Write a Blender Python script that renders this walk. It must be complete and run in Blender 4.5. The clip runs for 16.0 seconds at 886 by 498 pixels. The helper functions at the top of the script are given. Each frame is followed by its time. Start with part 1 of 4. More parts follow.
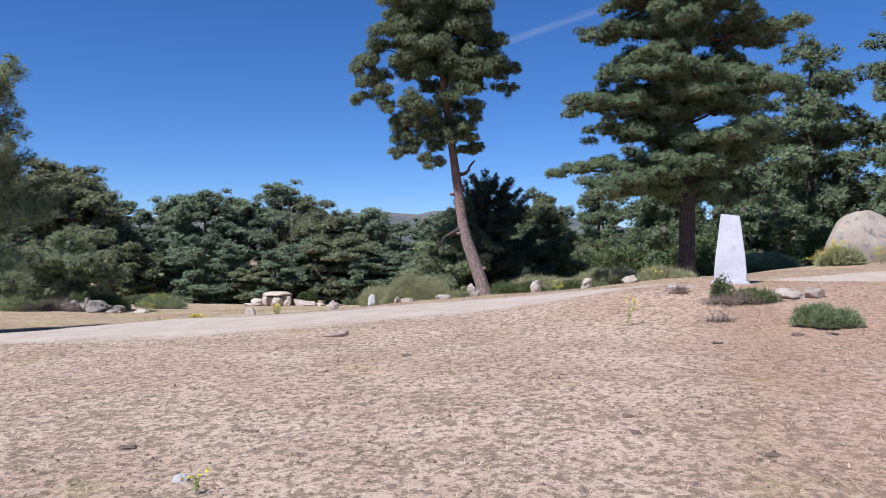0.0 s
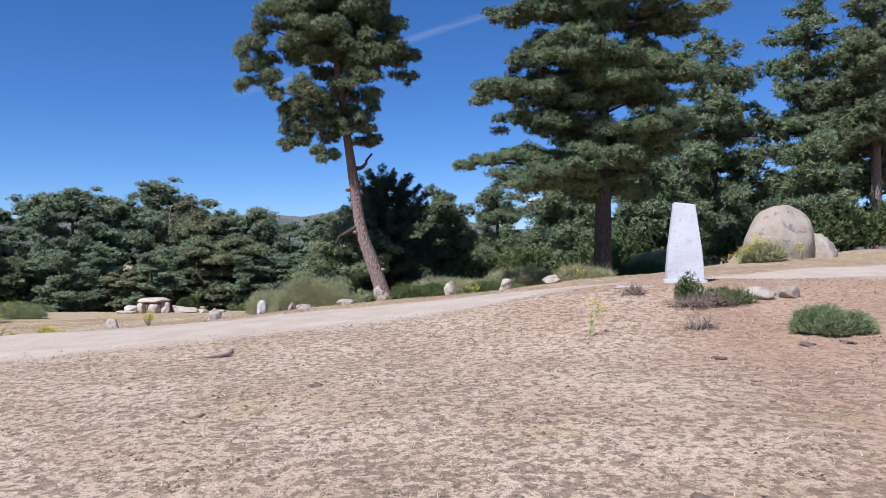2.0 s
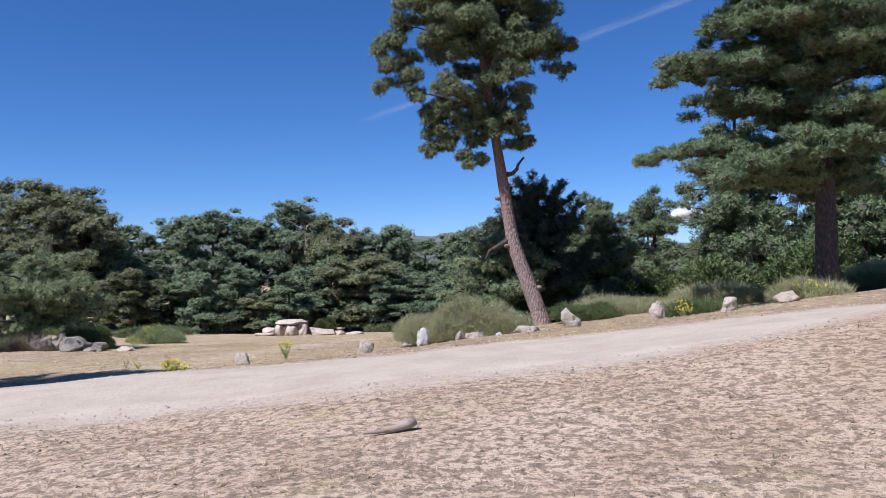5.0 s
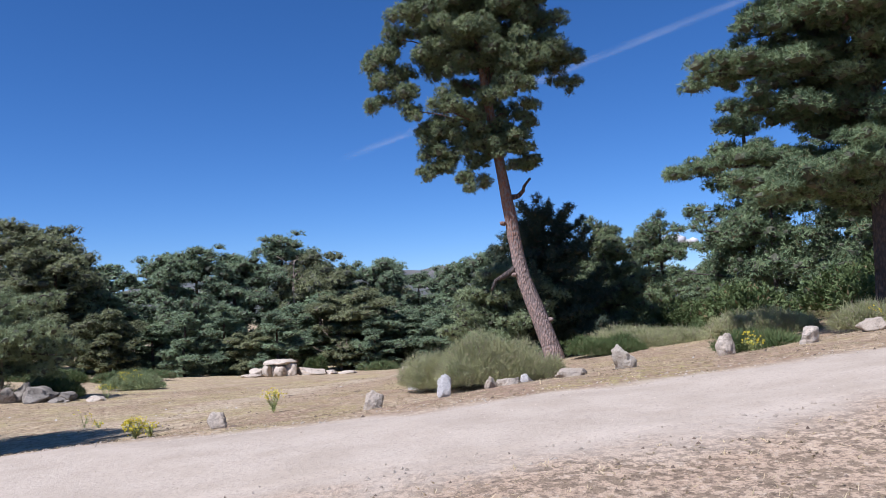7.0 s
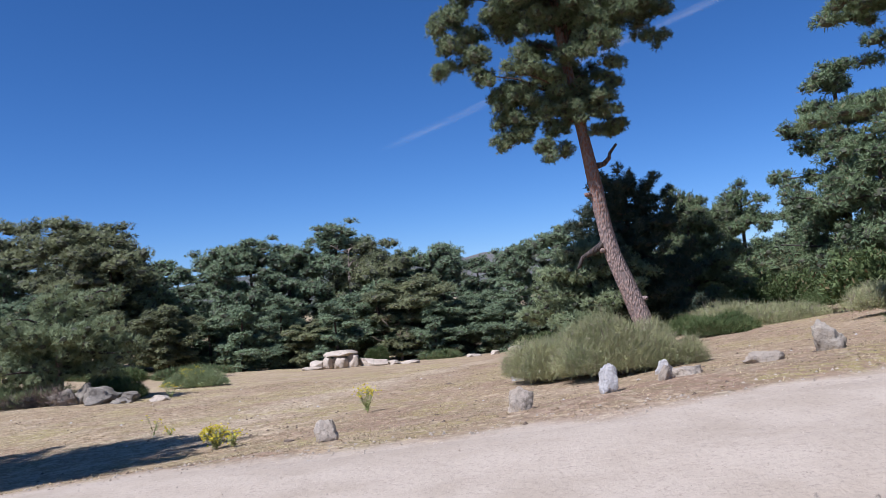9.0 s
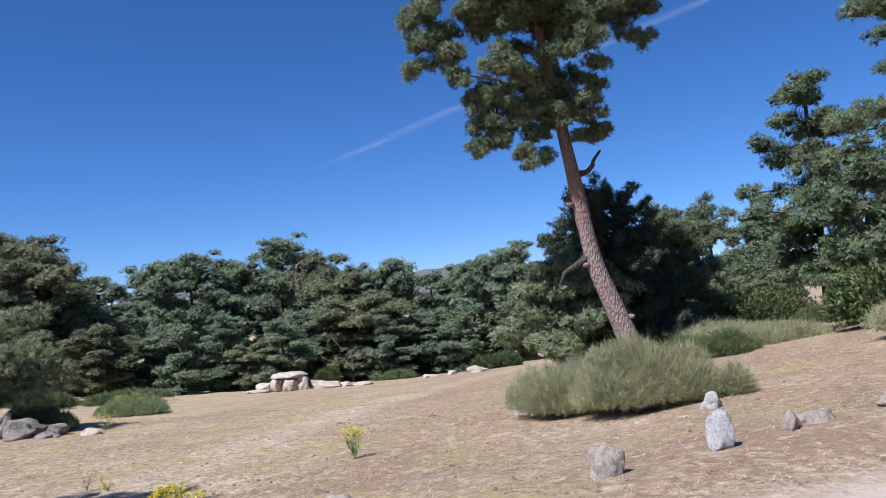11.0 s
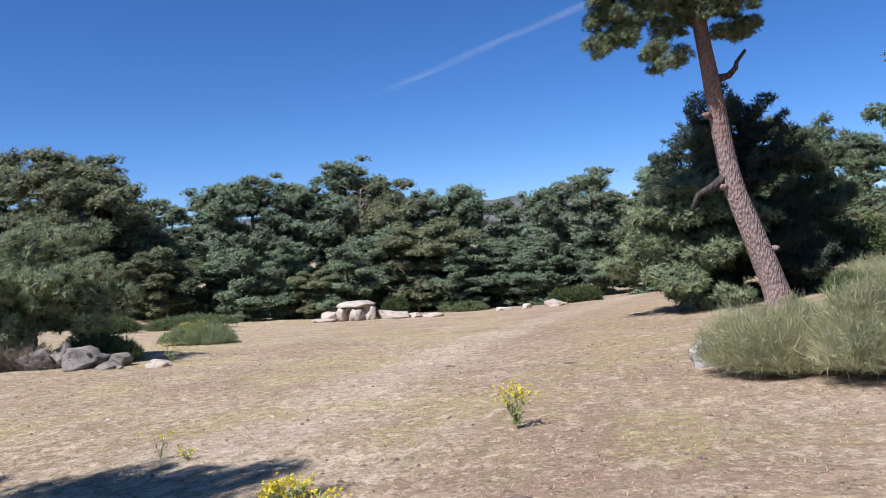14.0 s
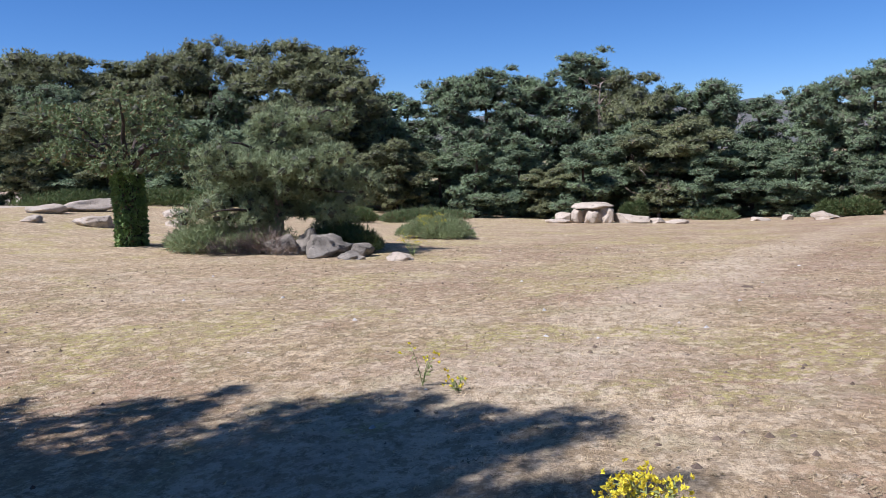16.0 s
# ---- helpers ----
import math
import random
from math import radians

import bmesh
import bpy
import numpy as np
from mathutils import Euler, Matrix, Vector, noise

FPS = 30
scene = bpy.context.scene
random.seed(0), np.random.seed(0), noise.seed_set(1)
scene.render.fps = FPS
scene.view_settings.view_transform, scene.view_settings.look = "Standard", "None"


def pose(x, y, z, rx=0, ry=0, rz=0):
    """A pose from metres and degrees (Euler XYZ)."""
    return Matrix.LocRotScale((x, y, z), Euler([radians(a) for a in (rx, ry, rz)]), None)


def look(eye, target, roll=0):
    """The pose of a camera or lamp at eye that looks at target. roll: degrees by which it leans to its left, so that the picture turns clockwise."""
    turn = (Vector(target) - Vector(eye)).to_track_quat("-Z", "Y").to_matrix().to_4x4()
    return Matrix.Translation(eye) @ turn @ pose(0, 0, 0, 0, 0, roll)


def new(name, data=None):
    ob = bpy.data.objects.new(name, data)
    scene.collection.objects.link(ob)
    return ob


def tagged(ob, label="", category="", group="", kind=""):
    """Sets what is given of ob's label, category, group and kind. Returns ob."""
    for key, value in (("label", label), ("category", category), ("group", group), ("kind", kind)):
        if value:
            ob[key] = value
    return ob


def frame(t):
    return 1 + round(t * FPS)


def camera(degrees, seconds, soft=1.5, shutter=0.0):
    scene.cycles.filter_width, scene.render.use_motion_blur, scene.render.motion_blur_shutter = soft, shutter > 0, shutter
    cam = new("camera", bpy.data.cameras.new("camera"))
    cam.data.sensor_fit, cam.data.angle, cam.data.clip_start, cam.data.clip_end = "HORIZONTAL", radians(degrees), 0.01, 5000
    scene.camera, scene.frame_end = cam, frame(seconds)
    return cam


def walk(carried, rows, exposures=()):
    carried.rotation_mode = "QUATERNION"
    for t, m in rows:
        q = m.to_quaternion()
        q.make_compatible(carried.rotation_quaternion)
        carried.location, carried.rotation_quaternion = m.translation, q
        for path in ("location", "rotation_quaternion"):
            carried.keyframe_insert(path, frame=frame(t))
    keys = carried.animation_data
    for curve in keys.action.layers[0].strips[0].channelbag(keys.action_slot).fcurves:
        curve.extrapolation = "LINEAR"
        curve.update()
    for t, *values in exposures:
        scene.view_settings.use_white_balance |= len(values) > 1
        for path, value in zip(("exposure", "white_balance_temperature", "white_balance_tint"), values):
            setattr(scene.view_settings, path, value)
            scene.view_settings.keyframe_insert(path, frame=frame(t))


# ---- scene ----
cam = camera(57.9, 16.0, soft=0.6)
METRES, EYE, TILT, LEAN, TURN = 20.0, 1.5, 0.0, 0.0, 0.0
ROWS = [
    (0.0, 0.0, 0.0, 0.0, -0.0, 0.0, 0.0),
    (0.5, -0.0046, 0.0317, -0.0019, -0.22, 0.18, -0.21),
    (1.0, -0.0099, 0.0622, -0.0025, -2.63, 0.41, 0.2),
    (1.5, -0.0103, 0.0964, -0.0038, -5.58, 0.36, 0.67),
    (2.0, -0.015, 0.1273, -0.0053, -7.95, 0.14, 0.39),
    (2.5, -0.0205, 0.1613, -0.0057, -8.81, -0.42, 0.11),
    (3.0, -0.0296, 0.194, -0.0058, -6.3, -1.25, 0.03),
    (3.5, -0.0387, 0.225, -0.006, -1.77, -1.15, 0.76),
    (4.0, -0.0435, 0.2565, -0.0065, 1.37, -0.77, 0.74),
    (4.5, -0.0499, 0.2891, -0.0086, 1.54, 0.1, 0.79),
    (5.0, -0.0558, 0.3206, -0.009, 1.14, 1.57, 1.35),
    (7.5, -0.095, 0.4759, -0.0093, 0.51, 4.02, 2.89),
    (8.0, -0.1111, 0.5022, -0.0091, 1.75, 4.12, 3.37),
    (8.5, -0.1261, 0.5318, -0.012, 2.93, 3.63, 4.15),
    (9.0, -0.1414, 0.5591, -0.0129, 3.59, 3.24, 4.62),
    (9.5, -0.151, 0.5902, -0.0123, 1.91, 3.23, 5.72),
    (12.0, -0.2206, 0.7157, -0.0028, -1.89, 4.53, 3.66),
    (12.5, -0.2329, 0.7415, -0.0013, -2.44, 3.39, 2.97),
    (13.0, -0.2429, 0.7661, -0.0039, -3.5, 2.3, 2.71),
    (13.5, -0.2496, 0.7958, -0.0071, -3.03, 1.19, 2.99),
    (14.0, -0.264, 0.8243, -0.0103, 2.93, -0.54, 3.57),
    (14.5, -0.2794, 0.85, -0.012, 11.85, -1.83, 5.09),
    (15.0, -0.2935, 0.8787, -0.013, 14.8, -3.96, 4.61),
    (15.5, -0.3075, 0.9053, -0.0153, 14.73, -6.39, 3.1),
    (16.0, -0.3238, 0.9296, -0.0194, 18.76, -6.87, 1.78),
]
walk(cam, [(t, pose(0, 0, EYE, TILT, LEAN, TURN) @ pose(METRES * x, METRES * y, METRES * z, 90 + pitch, roll, yaw)) for t, x, y, z, yaw, pitch, roll in ROWS], exposures=[(0.0, 0.45, 5400, 19), (5.0, 0.46, 5400, 19), (8.0, 0.44, 5350, 19), (8.5, 0.36, 5350, 19), (9.5, 0.38, 5350, 19), (12.5, 0.58, 5400, 19), (16.0, 0.46, 5500, 19)])

# ---- daylight: high sun from behind and to the west side, clear sky ----
SUN_EL, SUN_AZ = 54.5, 229.0
world = bpy.data.worlds.new("clear_sky")
scene.world = world
world.use_nodes = True
wn = world.node_tree
sky = wn.nodes.new("ShaderNodeTexSky")
sky.sky_type = "NISHITA"
sky.sun_disc = False
sky.sun_elevation, sky.sun_rotation = radians(SUN_EL), radians(SUN_AZ)
sky.altitude, sky.air_density, sky.dust_density, sky.ozone_density = 1200, 0.8, 0.1, 5.0
deep = wn.nodes.new("ShaderNodeHueSaturation")
deep.inputs["Saturation"].default_value = 1.15
wn.links.new(sky.outputs[0], deep.inputs["Color"])
wn.links.new(deep.outputs[0], wn.nodes["Background"].inputs[0])
wn.nodes["Background"].inputs[1].default_value = 0.077
sun = new("sun", bpy.data.lights.new("sun", "SUN"))
sun.data.energy, sun.data.angle, sun.data.color = 5.0, radians(0.5), (1.0, 0.945, 0.85)
_sd = Vector((math.sin(radians(SUN_AZ)) * math.cos(radians(SUN_EL)), math.cos(radians(SUN_AZ)) * math.cos(radians(SUN_EL)), math.sin(radians(SUN_EL))))
sun.matrix_world = look((-30, -20, 40), Vector((-30, -20, 40)) - _sd)


# ---- node helpers and materials ----
class Nodes:
    """A small helper that strings shader nodes together."""

    def __init__(self, name):
        self.mat = bpy.data.materials.new(name)
        self.mat.use_nodes = True
        self.t = self.mat.node_tree
        self.bsdf = self.t.nodes["Principled BSDF"]
        self.out = self.t.nodes["Material Output"]
        self.bsdf.inputs["Specular IOR Level"].default_value = 0.25

    def node(self, kind, **inputs):
        n = self.t.nodes.new(kind)
        for k, v in inputs.items():
            self.put(n.inputs[k.replace("_", " ")], v)
        return n

    def put(self, socket, v):
        if isinstance(v, bpy.types.NodeSocket):
            self.t.links.new(v, socket)
        else:
            socket.default_value = v

    def pos(self):
        return self.node("ShaderNodeNewGeometry").outputs["Position"]

    def obj(self):
        return self.node("ShaderNodeTexCoord").outputs["Object"]

    def noise(self, vec, scale, detail=4.0, rough=0.6):
        n = self.node("ShaderNodeTexNoise", Vector=vec, Scale=scale, Detail=detail, Roughness=rough)
        return n.outputs["Fac"]

    def voronoi(self, vec, scale):
        return self.node("ShaderNodeTexVoronoi", Vector=vec, Scale=scale).outputs["Distance"]

    def math(self, op, a, b=0.0, clamp=False):
        n = self.t.nodes.new("ShaderNodeMath")
        n.operation, n.use_clamp = op, clamp
        self.put(n.inputs[0], a)
        self.put(n.inputs[1], b)
        return n.outputs[0]

    def ramp(self, fac, lo, hi):
        """0 below lo, 1 above hi, smooth between."""
        n = self.t.nodes.new("ShaderNodeMapRange")
        n.interpolation_type = "SMOOTHSTEP"
        self.put(n.inputs[0], fac)
        self.put(n.inputs[1], lo)
        self.put(n.inputs[2], hi)
        return n.outputs[0]

    def mix(self, fac, a, b):
        n = self.t.nodes.new("ShaderNodeMix")
        n.data_type = "RGBA"
        self.put(n.inputs[0], fac)
        self.put(n.inputs[6], (*a, 1) if isinstance(a, tuple) else a)
        self.put(n.inputs[7], (*b, 1) if isinstance(b, tuple) else b)
        return n.outputs[2]

    def scaled(self, vec, x, y, z):
        n = self.node("ShaderNodeMapping", Vector=vec)
        n.inputs["Scale"].default_value = (x, y, z)
        return n.outputs[0]

    def done(self, colour, rough=0.9, bump=None, depth=0.02, strength=0.6):
        self.put(self.bsdf.inputs["Base Color"], (*colour, 1) if isinstance(colour, tuple) else colour)
        self.put(self.bsdf.inputs["Roughness"], rough)
        if bump is not None:
            b = self.node("ShaderNodeBump", Height=bump, Strength=strength, Distance=depth)
            self.t.links.new(b.outputs[0], self.bsdf.inputs["Normal"])
        return self.mat


def island_random(n):
    return n.node("ShaderNodeNewGeometry").outputs["Random Per Island"]


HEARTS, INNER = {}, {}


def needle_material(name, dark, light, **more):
    """Needles, and the dense twigs and old needles inside, darkened for the clumps' shade."""
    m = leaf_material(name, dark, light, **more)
    # twig colour darkened so that the shade inside the clumps is painted in
    HEARTS[m] = INNER.setdefault("twigs", leaf_material("shaded_inner_twigs", (0.055, 0.056, 0.036), (0.085, 0.084, 0.052), dryness=0.0, through_light=0.0))
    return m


def leaf_material(name, dark, light, dry=(0.2, 0.15, 0.07), dryness=0.06, scale=1.2, through_light=0.22):
    n = Nodes(name)
    r = island_random(n)
    big = n.noise(n.pos(), scale, 3.0)
    shoot = n.noise(n.pos(), 6.5, 2.0)
    c = n.mix(n.ramp(big, 0.35, 0.65), dark, light)
    c = n.mix(n.math("MULTIPLY", n.ramp(shoot, 0.5, 0.72), 0.6), c, tuple(min(1, 1.5 * v) for v in light))
    c = n.mix(n.math("MULTIPLY", r, 0.25), c, tuple(min(1, 1.4 * v) for v in light))
    c = n.mix(n.math("GREATER_THAN", n.math("FRACT", n.math("MULTIPLY", r, 17.3)), 1.0 - dryness), c, dry)
    n.done(c, 0.7)
    tr = n.node("ShaderNodeBsdfTranslucent", Color=c)
    m = n.node("ShaderNodeMixShader", Fac=through_light)
    n.t.links.new(n.bsdf.outputs[0], m.inputs[1])
    n.t.links.new(tr.outputs[0], m.inputs[2])
    n.t.links.new(m.outputs[0], n.out.inputs[0])
    return n.mat


def bark_material(name, low, high, z0, z1, grey=(0.12, 0.105, 0.095)):
    """Plated bark: greyish plates low down, thin flaky bark high up, as old pines have."""
    n = Nodes(name)
    o = n.obj()
    sep = n.node("ShaderNodeSeparateXYZ", Vector=o)
    wob = n.noise(o, 1.6, 3.0)
    t = n.ramp(n.math("ADD", sep.outputs[2], n.math("MULTIPLY", wob, 1.6)), z0, z1)
    v = n.scaled(o, 1.0, 1.0, 0.42)
    plates = n.voronoi(v, 19.0)
    fine = n.noise(v, 30.0, 5.0, 0.7)
    c = n.mix(t, low, high)
    c = n.mix(n.ramp(plates, 0.35, 0.62), c, grey)
    c = n.mix(n.math("MULTIPLY", n.ramp(fine, 0.45, 0.8), 0.6), c, tuple(0.45 * x for x in low))
    h = n.math("SUBTRACT", n.math("MULTIPLY", fine, 0.5), plates)
    return n.done(c, 0.92, h, 0.05, 0.9)


def rock_material(name, base, pale, lichen):
    n = Nodes(name)
    p = n.pos()
    c = n.mix(n.ramp(n.noise(p, 1.7, 5.0), 0.35, 0.7), base, pale)
    c = n.mix(n.ramp(n.noise(p, 4.5, 6.0, 0.7), 0.54, 0.66), c, lichen)
    c = n.mix(n.math("MULTIPLY", n.ramp(n.noise(p, 38.0, 4.0, 0.75), 0.48, 0.68), 0.36), c, (0.075, 0.07, 0.06))
    return n.done(c, 0.92, n.noise(p, 16.0, 7.0, 0.75), 0.07, 0.9)


def ground_material():
    """Sandy bank, pale gravel track and straw-coloured meadow, parted by the track's two edges."""
    n = Nodes("sandy_ground")
    p = n.pos()
    s = n.node("ShaderNodeSeparateXYZ", Vector=p)
    x, y = s.outputs[0], s.outputs[1]
    xn = n.math("MINIMUM", x, 0.0)
    x2 = n.math("MULTIPLY", xn, xn)
    near = n.math("ADD", 14.55, n.math("ADD", n.math("MULTIPLY", x, 0.2), n.math("MULTIPLY", x2, 0.01)))
    far = n.math("ADD", 18.1, n.math("ADD", n.math("MULTIPLY", x, 0.15), n.math("MULTIPLY", x2, 0.022)))
    edge = n.math("MULTIPLY", n.math("SUBTRACT", n.noise(p, 1.1, 5.0, 0.65), 0.5), 2.6)
    a = n.ramp(n.math("ADD", n.math("SUBTRACT", y, near), n.math("MULTIPLY", edge, 0.7)), -0.6, 0.6)
    b = n.ramp(n.math("ADD", n.math("SUBTRACT", y, far), n.math("MULTIPLY", edge, 0.45)), -0.25, 0.35)
    # bank: sand with trodden tufts, dark flecks and reddish needle litter
    big = n.noise(p, 0.22, 4.0)
    sand = n.mix(n.ramp(n.noise(p, 0.7, 5.0), 0.35, 0.65), (0.58, 0.437, 0.295), (0.48, 0.342, 0.22))
    flat = n.scaled(p, 1.0, 0.85, 1.0)
    mott = n.noise(flat, 11.0, 5.0, 0.62)
    patch = n.math("ADD", mott, n.math("MULTIPLY", n.math("SUBTRACT", n.noise(p, 0.9, 3.0), 0.5), 0.18))
    sand = n.mix(n.math("MULTIPLY", n.ramp(patch, 0.50, 0.55), 0.72), sand, (0.20, 0.145, 0.088))
    sand = n.mix(n.math("MULTIPLY", n.ramp(n.noise(p, 27.0, 3.0, 0.7), 0.52, 0.62), 0.6), sand, (0.16, 0.115, 0.08))
    sand = n.mix(n.math("MULTIPLY", n.ramp(n.noise(p, 0.75, 4.0, 0.6), 0.6, 0.68), 0.45), sand, (0.40, 0.32, 0.14))
    # shading of the trodden relief, painted as crisp dark and pale flecks
    relief_shade = n.noise(n.scaled(p, 1.0, 0.7, 1.0), 17.0, 4.0, 0.7)
    sand = n.mix(n.math("MULTIPLY", n.ramp(relief_shade, 0.55, 0.6), 0.6), sand, (0.13, 0.092, 0.058))
    sand = n.mix(n.math("MULTIPLY", n.math("SUBTRACT", 1.0, n.ramp(relief_shade, 0.36, 0.42)), 0.5), sand, (0.66, 0.53, 0.38))
    red = n.math("MULTIPLY", n.ramp(x, 0.5, 4.5), n.ramp(big, 0.3, 0.55))
    sand = n.mix(n.math("MULTIPLY", red, 0.5), sand, (0.36, 0.205, 0.125))
    # track: pale compacted gravel
    grav = n.mix(n.ramp(n.noise(p, 1.3, 5.0), 0.35, 0.7), (0.46, 0.378, 0.285), (0.39, 0.315, 0.23))
    grav = n.mix(n.math("MULTIPLY", n.ramp(n.noise(p, 30.0, 4.0, 0.75), 0.52, 0.66), 0.5), grav, (0.24, 0.19, 0.15))
    # meadow: grazed straw, bare earth, reddish litter, a worn foot path
    straw = n.mix(n.ramp(n.noise(p, 0.9, 5.0), 0.36, 0.62), (0.56, 0.42, 0.25), (0.43, 0.31, 0.17))
    straw = n.mix(n.math("MULTIPLY", n.math("MULTIPLY", n.ramp(n.noise(p, 0.35, 4.0), 0.42, 0.6), n.ramp(x, -22.0, -6.0)), 0.8), straw, (0.33, 0.20, 0.13))
    straw = n.mix(n.math("MULTIPLY", n.ramp(n.noise(flat, 8.0, 5.0, 0.7), 0.47, 0.56), 0.7), straw, (0.20, 0.145, 0.082))
    straw = n.mix(n.math("MULTIPLY", n.ramp(n.noise(p, 1.6, 4.0), 0.52, 0.62), 0.5), straw, (0.27, 0.235, 0.10))
    straw = n.mix(n.math("MULTIPLY", n.ramp(n.noise(p, 22.0, 4.0, 0.75), 0.50, 0.62), 0.5), straw, (0.20, 0.135, 0.08))
    straw = n.mix(n.math("MULTIPLY", n.ramp(n.noise(flat, 12.0, 4.0, 0.7), 0.54, 0.64), 0.45), straw, (0.58, 0.46, 0.30))
    mid = n.math("ADD", -8.6, n.math("MULTIPLY", n.math("SUBTRACT", y, 22.0), 0.17))
    mid = n.math("ADD", mid, n.math("MULTIPLY", n.math("MULTIPLY", n.math("SUBTRACT", y, 22.0), n.math("SUBTRACT", y, 22.0)), 0.0028))
    away = n.math("ABSOLUTE", n.math("SUBTRACT", x, mid))
    trod = n.math("SUBTRACT", 1.0, n.ramp(n.math("ADD", away, n.math("MULTIPLY", edge, 0.5)), 0.3, 1.3))
    bare = n.ramp(n.noise(p, 0.55, 5.0, 0.65), 0.52, 0.62)
    straw = n.mix(n.math("MULTIPLY", n.math("ADD", n.math("MULTIPLY", trod, 0.5), n.math("MULTIPLY", bare, 0.35), True), 0.85), straw, (0.60, 0.485, 0.335))
    moss = n.ramp(n.noise(p, 0.42, 4.0, 0.6), 0.5, 0.62)
    straw = n.mix(n.math("MULTIPLY", n.math("MULTIPLY", moss, n.ramp(mott, 0.42, 0.56)), 0.85), straw, (0.39, 0.33, 0.11))
    tufts = n.ramp(n.noise(n.scaled(p, 1.0, 0.75, 1.0), 6.5, 6.0, 0.72), 0.51, 0.55)
    straw = n.mix(n.math("MULTIPLY", tufts, 0.6), straw, (0.27, 0.19, 0.10))
    worn = n.ramp(n.noise(n.scaled(p, 1.0, 0.75, 1.0), 5.2, 6.0, 0.75), 0.54, 0.59)
    straw = n.mix(n.math("MULTIPLY", worn, 0.55), straw, (0.64, 0.505, 0.33))
    # the same painted relief shading over the meadow
    straw = n.mix(n.math("MULTIPLY", n.ramp(relief_shade, 0.56, 0.61), 0.55), straw, (0.17, 0.12, 0.065))
    straw = n.mix(n.math("MULTIPLY", n.math("SUBTRACT", 1.0, n.ramp(relief_shade, 0.36, 0.42)), 0.4), straw, (0.66, 0.54, 0.38))
    litter = n.math("MULTIPLY", n.ramp(n.math("ADD", x, edge), -7.0, -2.5), n.ramp(n.noise(p, 6.0, 5.0, 0.7), 0.42, 0.56))
    straw = n.mix(n.math("MULTIPLY", litter, 0.5), straw, (0.29, 0.19, 0.12))
    c = n.mix(b, n.mix(a, sand, grav), straw)
    h = n.math("ADD", n.math("MULTIPLY", mott, 1.0), n.math("MULTIPLY", n.noise(p, 24.0, 5.0, 0.75), 0.7))
    packed = n.math("MULTIPLY", a, n.math("SUBTRACT", 1.0, b))
    h = n.math("MULTIPLY", h, n.math("SUBTRACT", 1.0, n.math("MULTIPLY", packed, 0.7)))
    return n.done(c, 0.95, h, 0.05, 0.85)


def plain_rough(name, a, b, scale, bump=0.01):
    n = Nodes(name)
    p = n.pos()
    c = n.mix(n.ramp(n.noise(p, scale, 5.0), 0.35, 0.65), a, b)
    c = n.mix(n.math("MULTIPLY", n.ramp(n.noise(p, scale * 7, 4.0), 0.5, 0.75), 0.4), c, tuple(0.5 * v for v in a))
    return n.done(c, 0.9, n.noise(p, scale * 9, 4.0), bump, 0.6)


M_GROUND = ground_material()
M_NEEDLE = needle_material("pine_needles", (0.086, 0.114, 0.055), (0.200, 0.238, 0.112))
M_NEEDLE_DEEP = needle_material("deep_pine_needles", (0.080, 0.117, 0.056), (0.188, 0.239, 0.111))
M_NEEDLE_BLUE = needle_material("young_pine_needles", (0.152, 0.183, 0.092), (0.252, 0.289, 0.143), dryness=0.03)
# darker copy of the needles: the taller pine's shade is put into the colour
M_NEEDLE_SHADED = needle_material("shaded_pine_needles", (0.04, 0.056, 0.036), (0.066, 0.086, 0.052), dryness=0.02, through_light=0.15)
M_FOREST = needle_material("forest_needles", (0.111, 0.149, 0.086), (0.238, 0.297, 0.162), scale=0.45, dryness=0.02)
M_FOREST_WARM = needle_material("old_forest_needles", (0.126, 0.139, 0.070), (0.239, 0.249, 0.118), scale=0.45, dryness=0.03)
M_BROOM = leaf_material("broom_twigs", (0.224, 0.239, 0.110), (0.367, 0.361, 0.176), dry=(0.33, 0.27, 0.19), dryness=0.16)
M_GREENBUSH = leaf_material("green_shrub_leaves", (0.070, 0.103, 0.033), (0.124, 0.157, 0.054), dryness=0.06)
M_CUSHION = leaf_material("cushion_shrub_leaves", (0.172, 0.213, 0.098), (0.276, 0.316, 0.149), dryness=0.05)
M_IVY = leaf_material("ivy_leaves", (0.083, 0.134, 0.043), (0.184, 0.264, 0.080), dryness=0.03)
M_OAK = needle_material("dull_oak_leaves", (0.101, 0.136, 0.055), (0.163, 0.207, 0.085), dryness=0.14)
M_DEADTWIG = leaf_material("dead_twigs", (0.17, 0.12, 0.09), (0.25, 0.19, 0.15), dryness=0.1, through_light=0.0)
M_STRAW = leaf_material("dry_grass_blades", (0.46, 0.35, 0.20), (0.56, 0.45, 0.27), dry=(0.3, 0.22, 0.12), dryness=0.1)
M_PETAL = leaf_material("yellow_flower_heads", (0.68, 0.55, 0.03), (0.78, 0.66, 0.06), dry=(0.5, 0.36, 0.05), dryness=0.1)
M_STEM = leaf_material("flower_stems", (0.27, 0.32, 0.11), (0.38, 0.4, 0.15), dryness=0.15)
M_BARK = bark_material("pine_bark", (0.38, 0.265, 0.215), (0.25, 0.115, 0.07), 4.0, 6.0, (0.23, 0.175, 0.15))
M_BARK_DARK = bark_material("dark_pine_bark", (0.10, 0.075, 0.06), (0.20, 0.11, 0.07), 4.0, 8.0, (0.06, 0.05, 0.045))
M_GRANITE = rock_material("granite", (0.48, 0.39, 0.29), (0.60, 0.505, 0.39), (0.30, 0.25, 0.19))
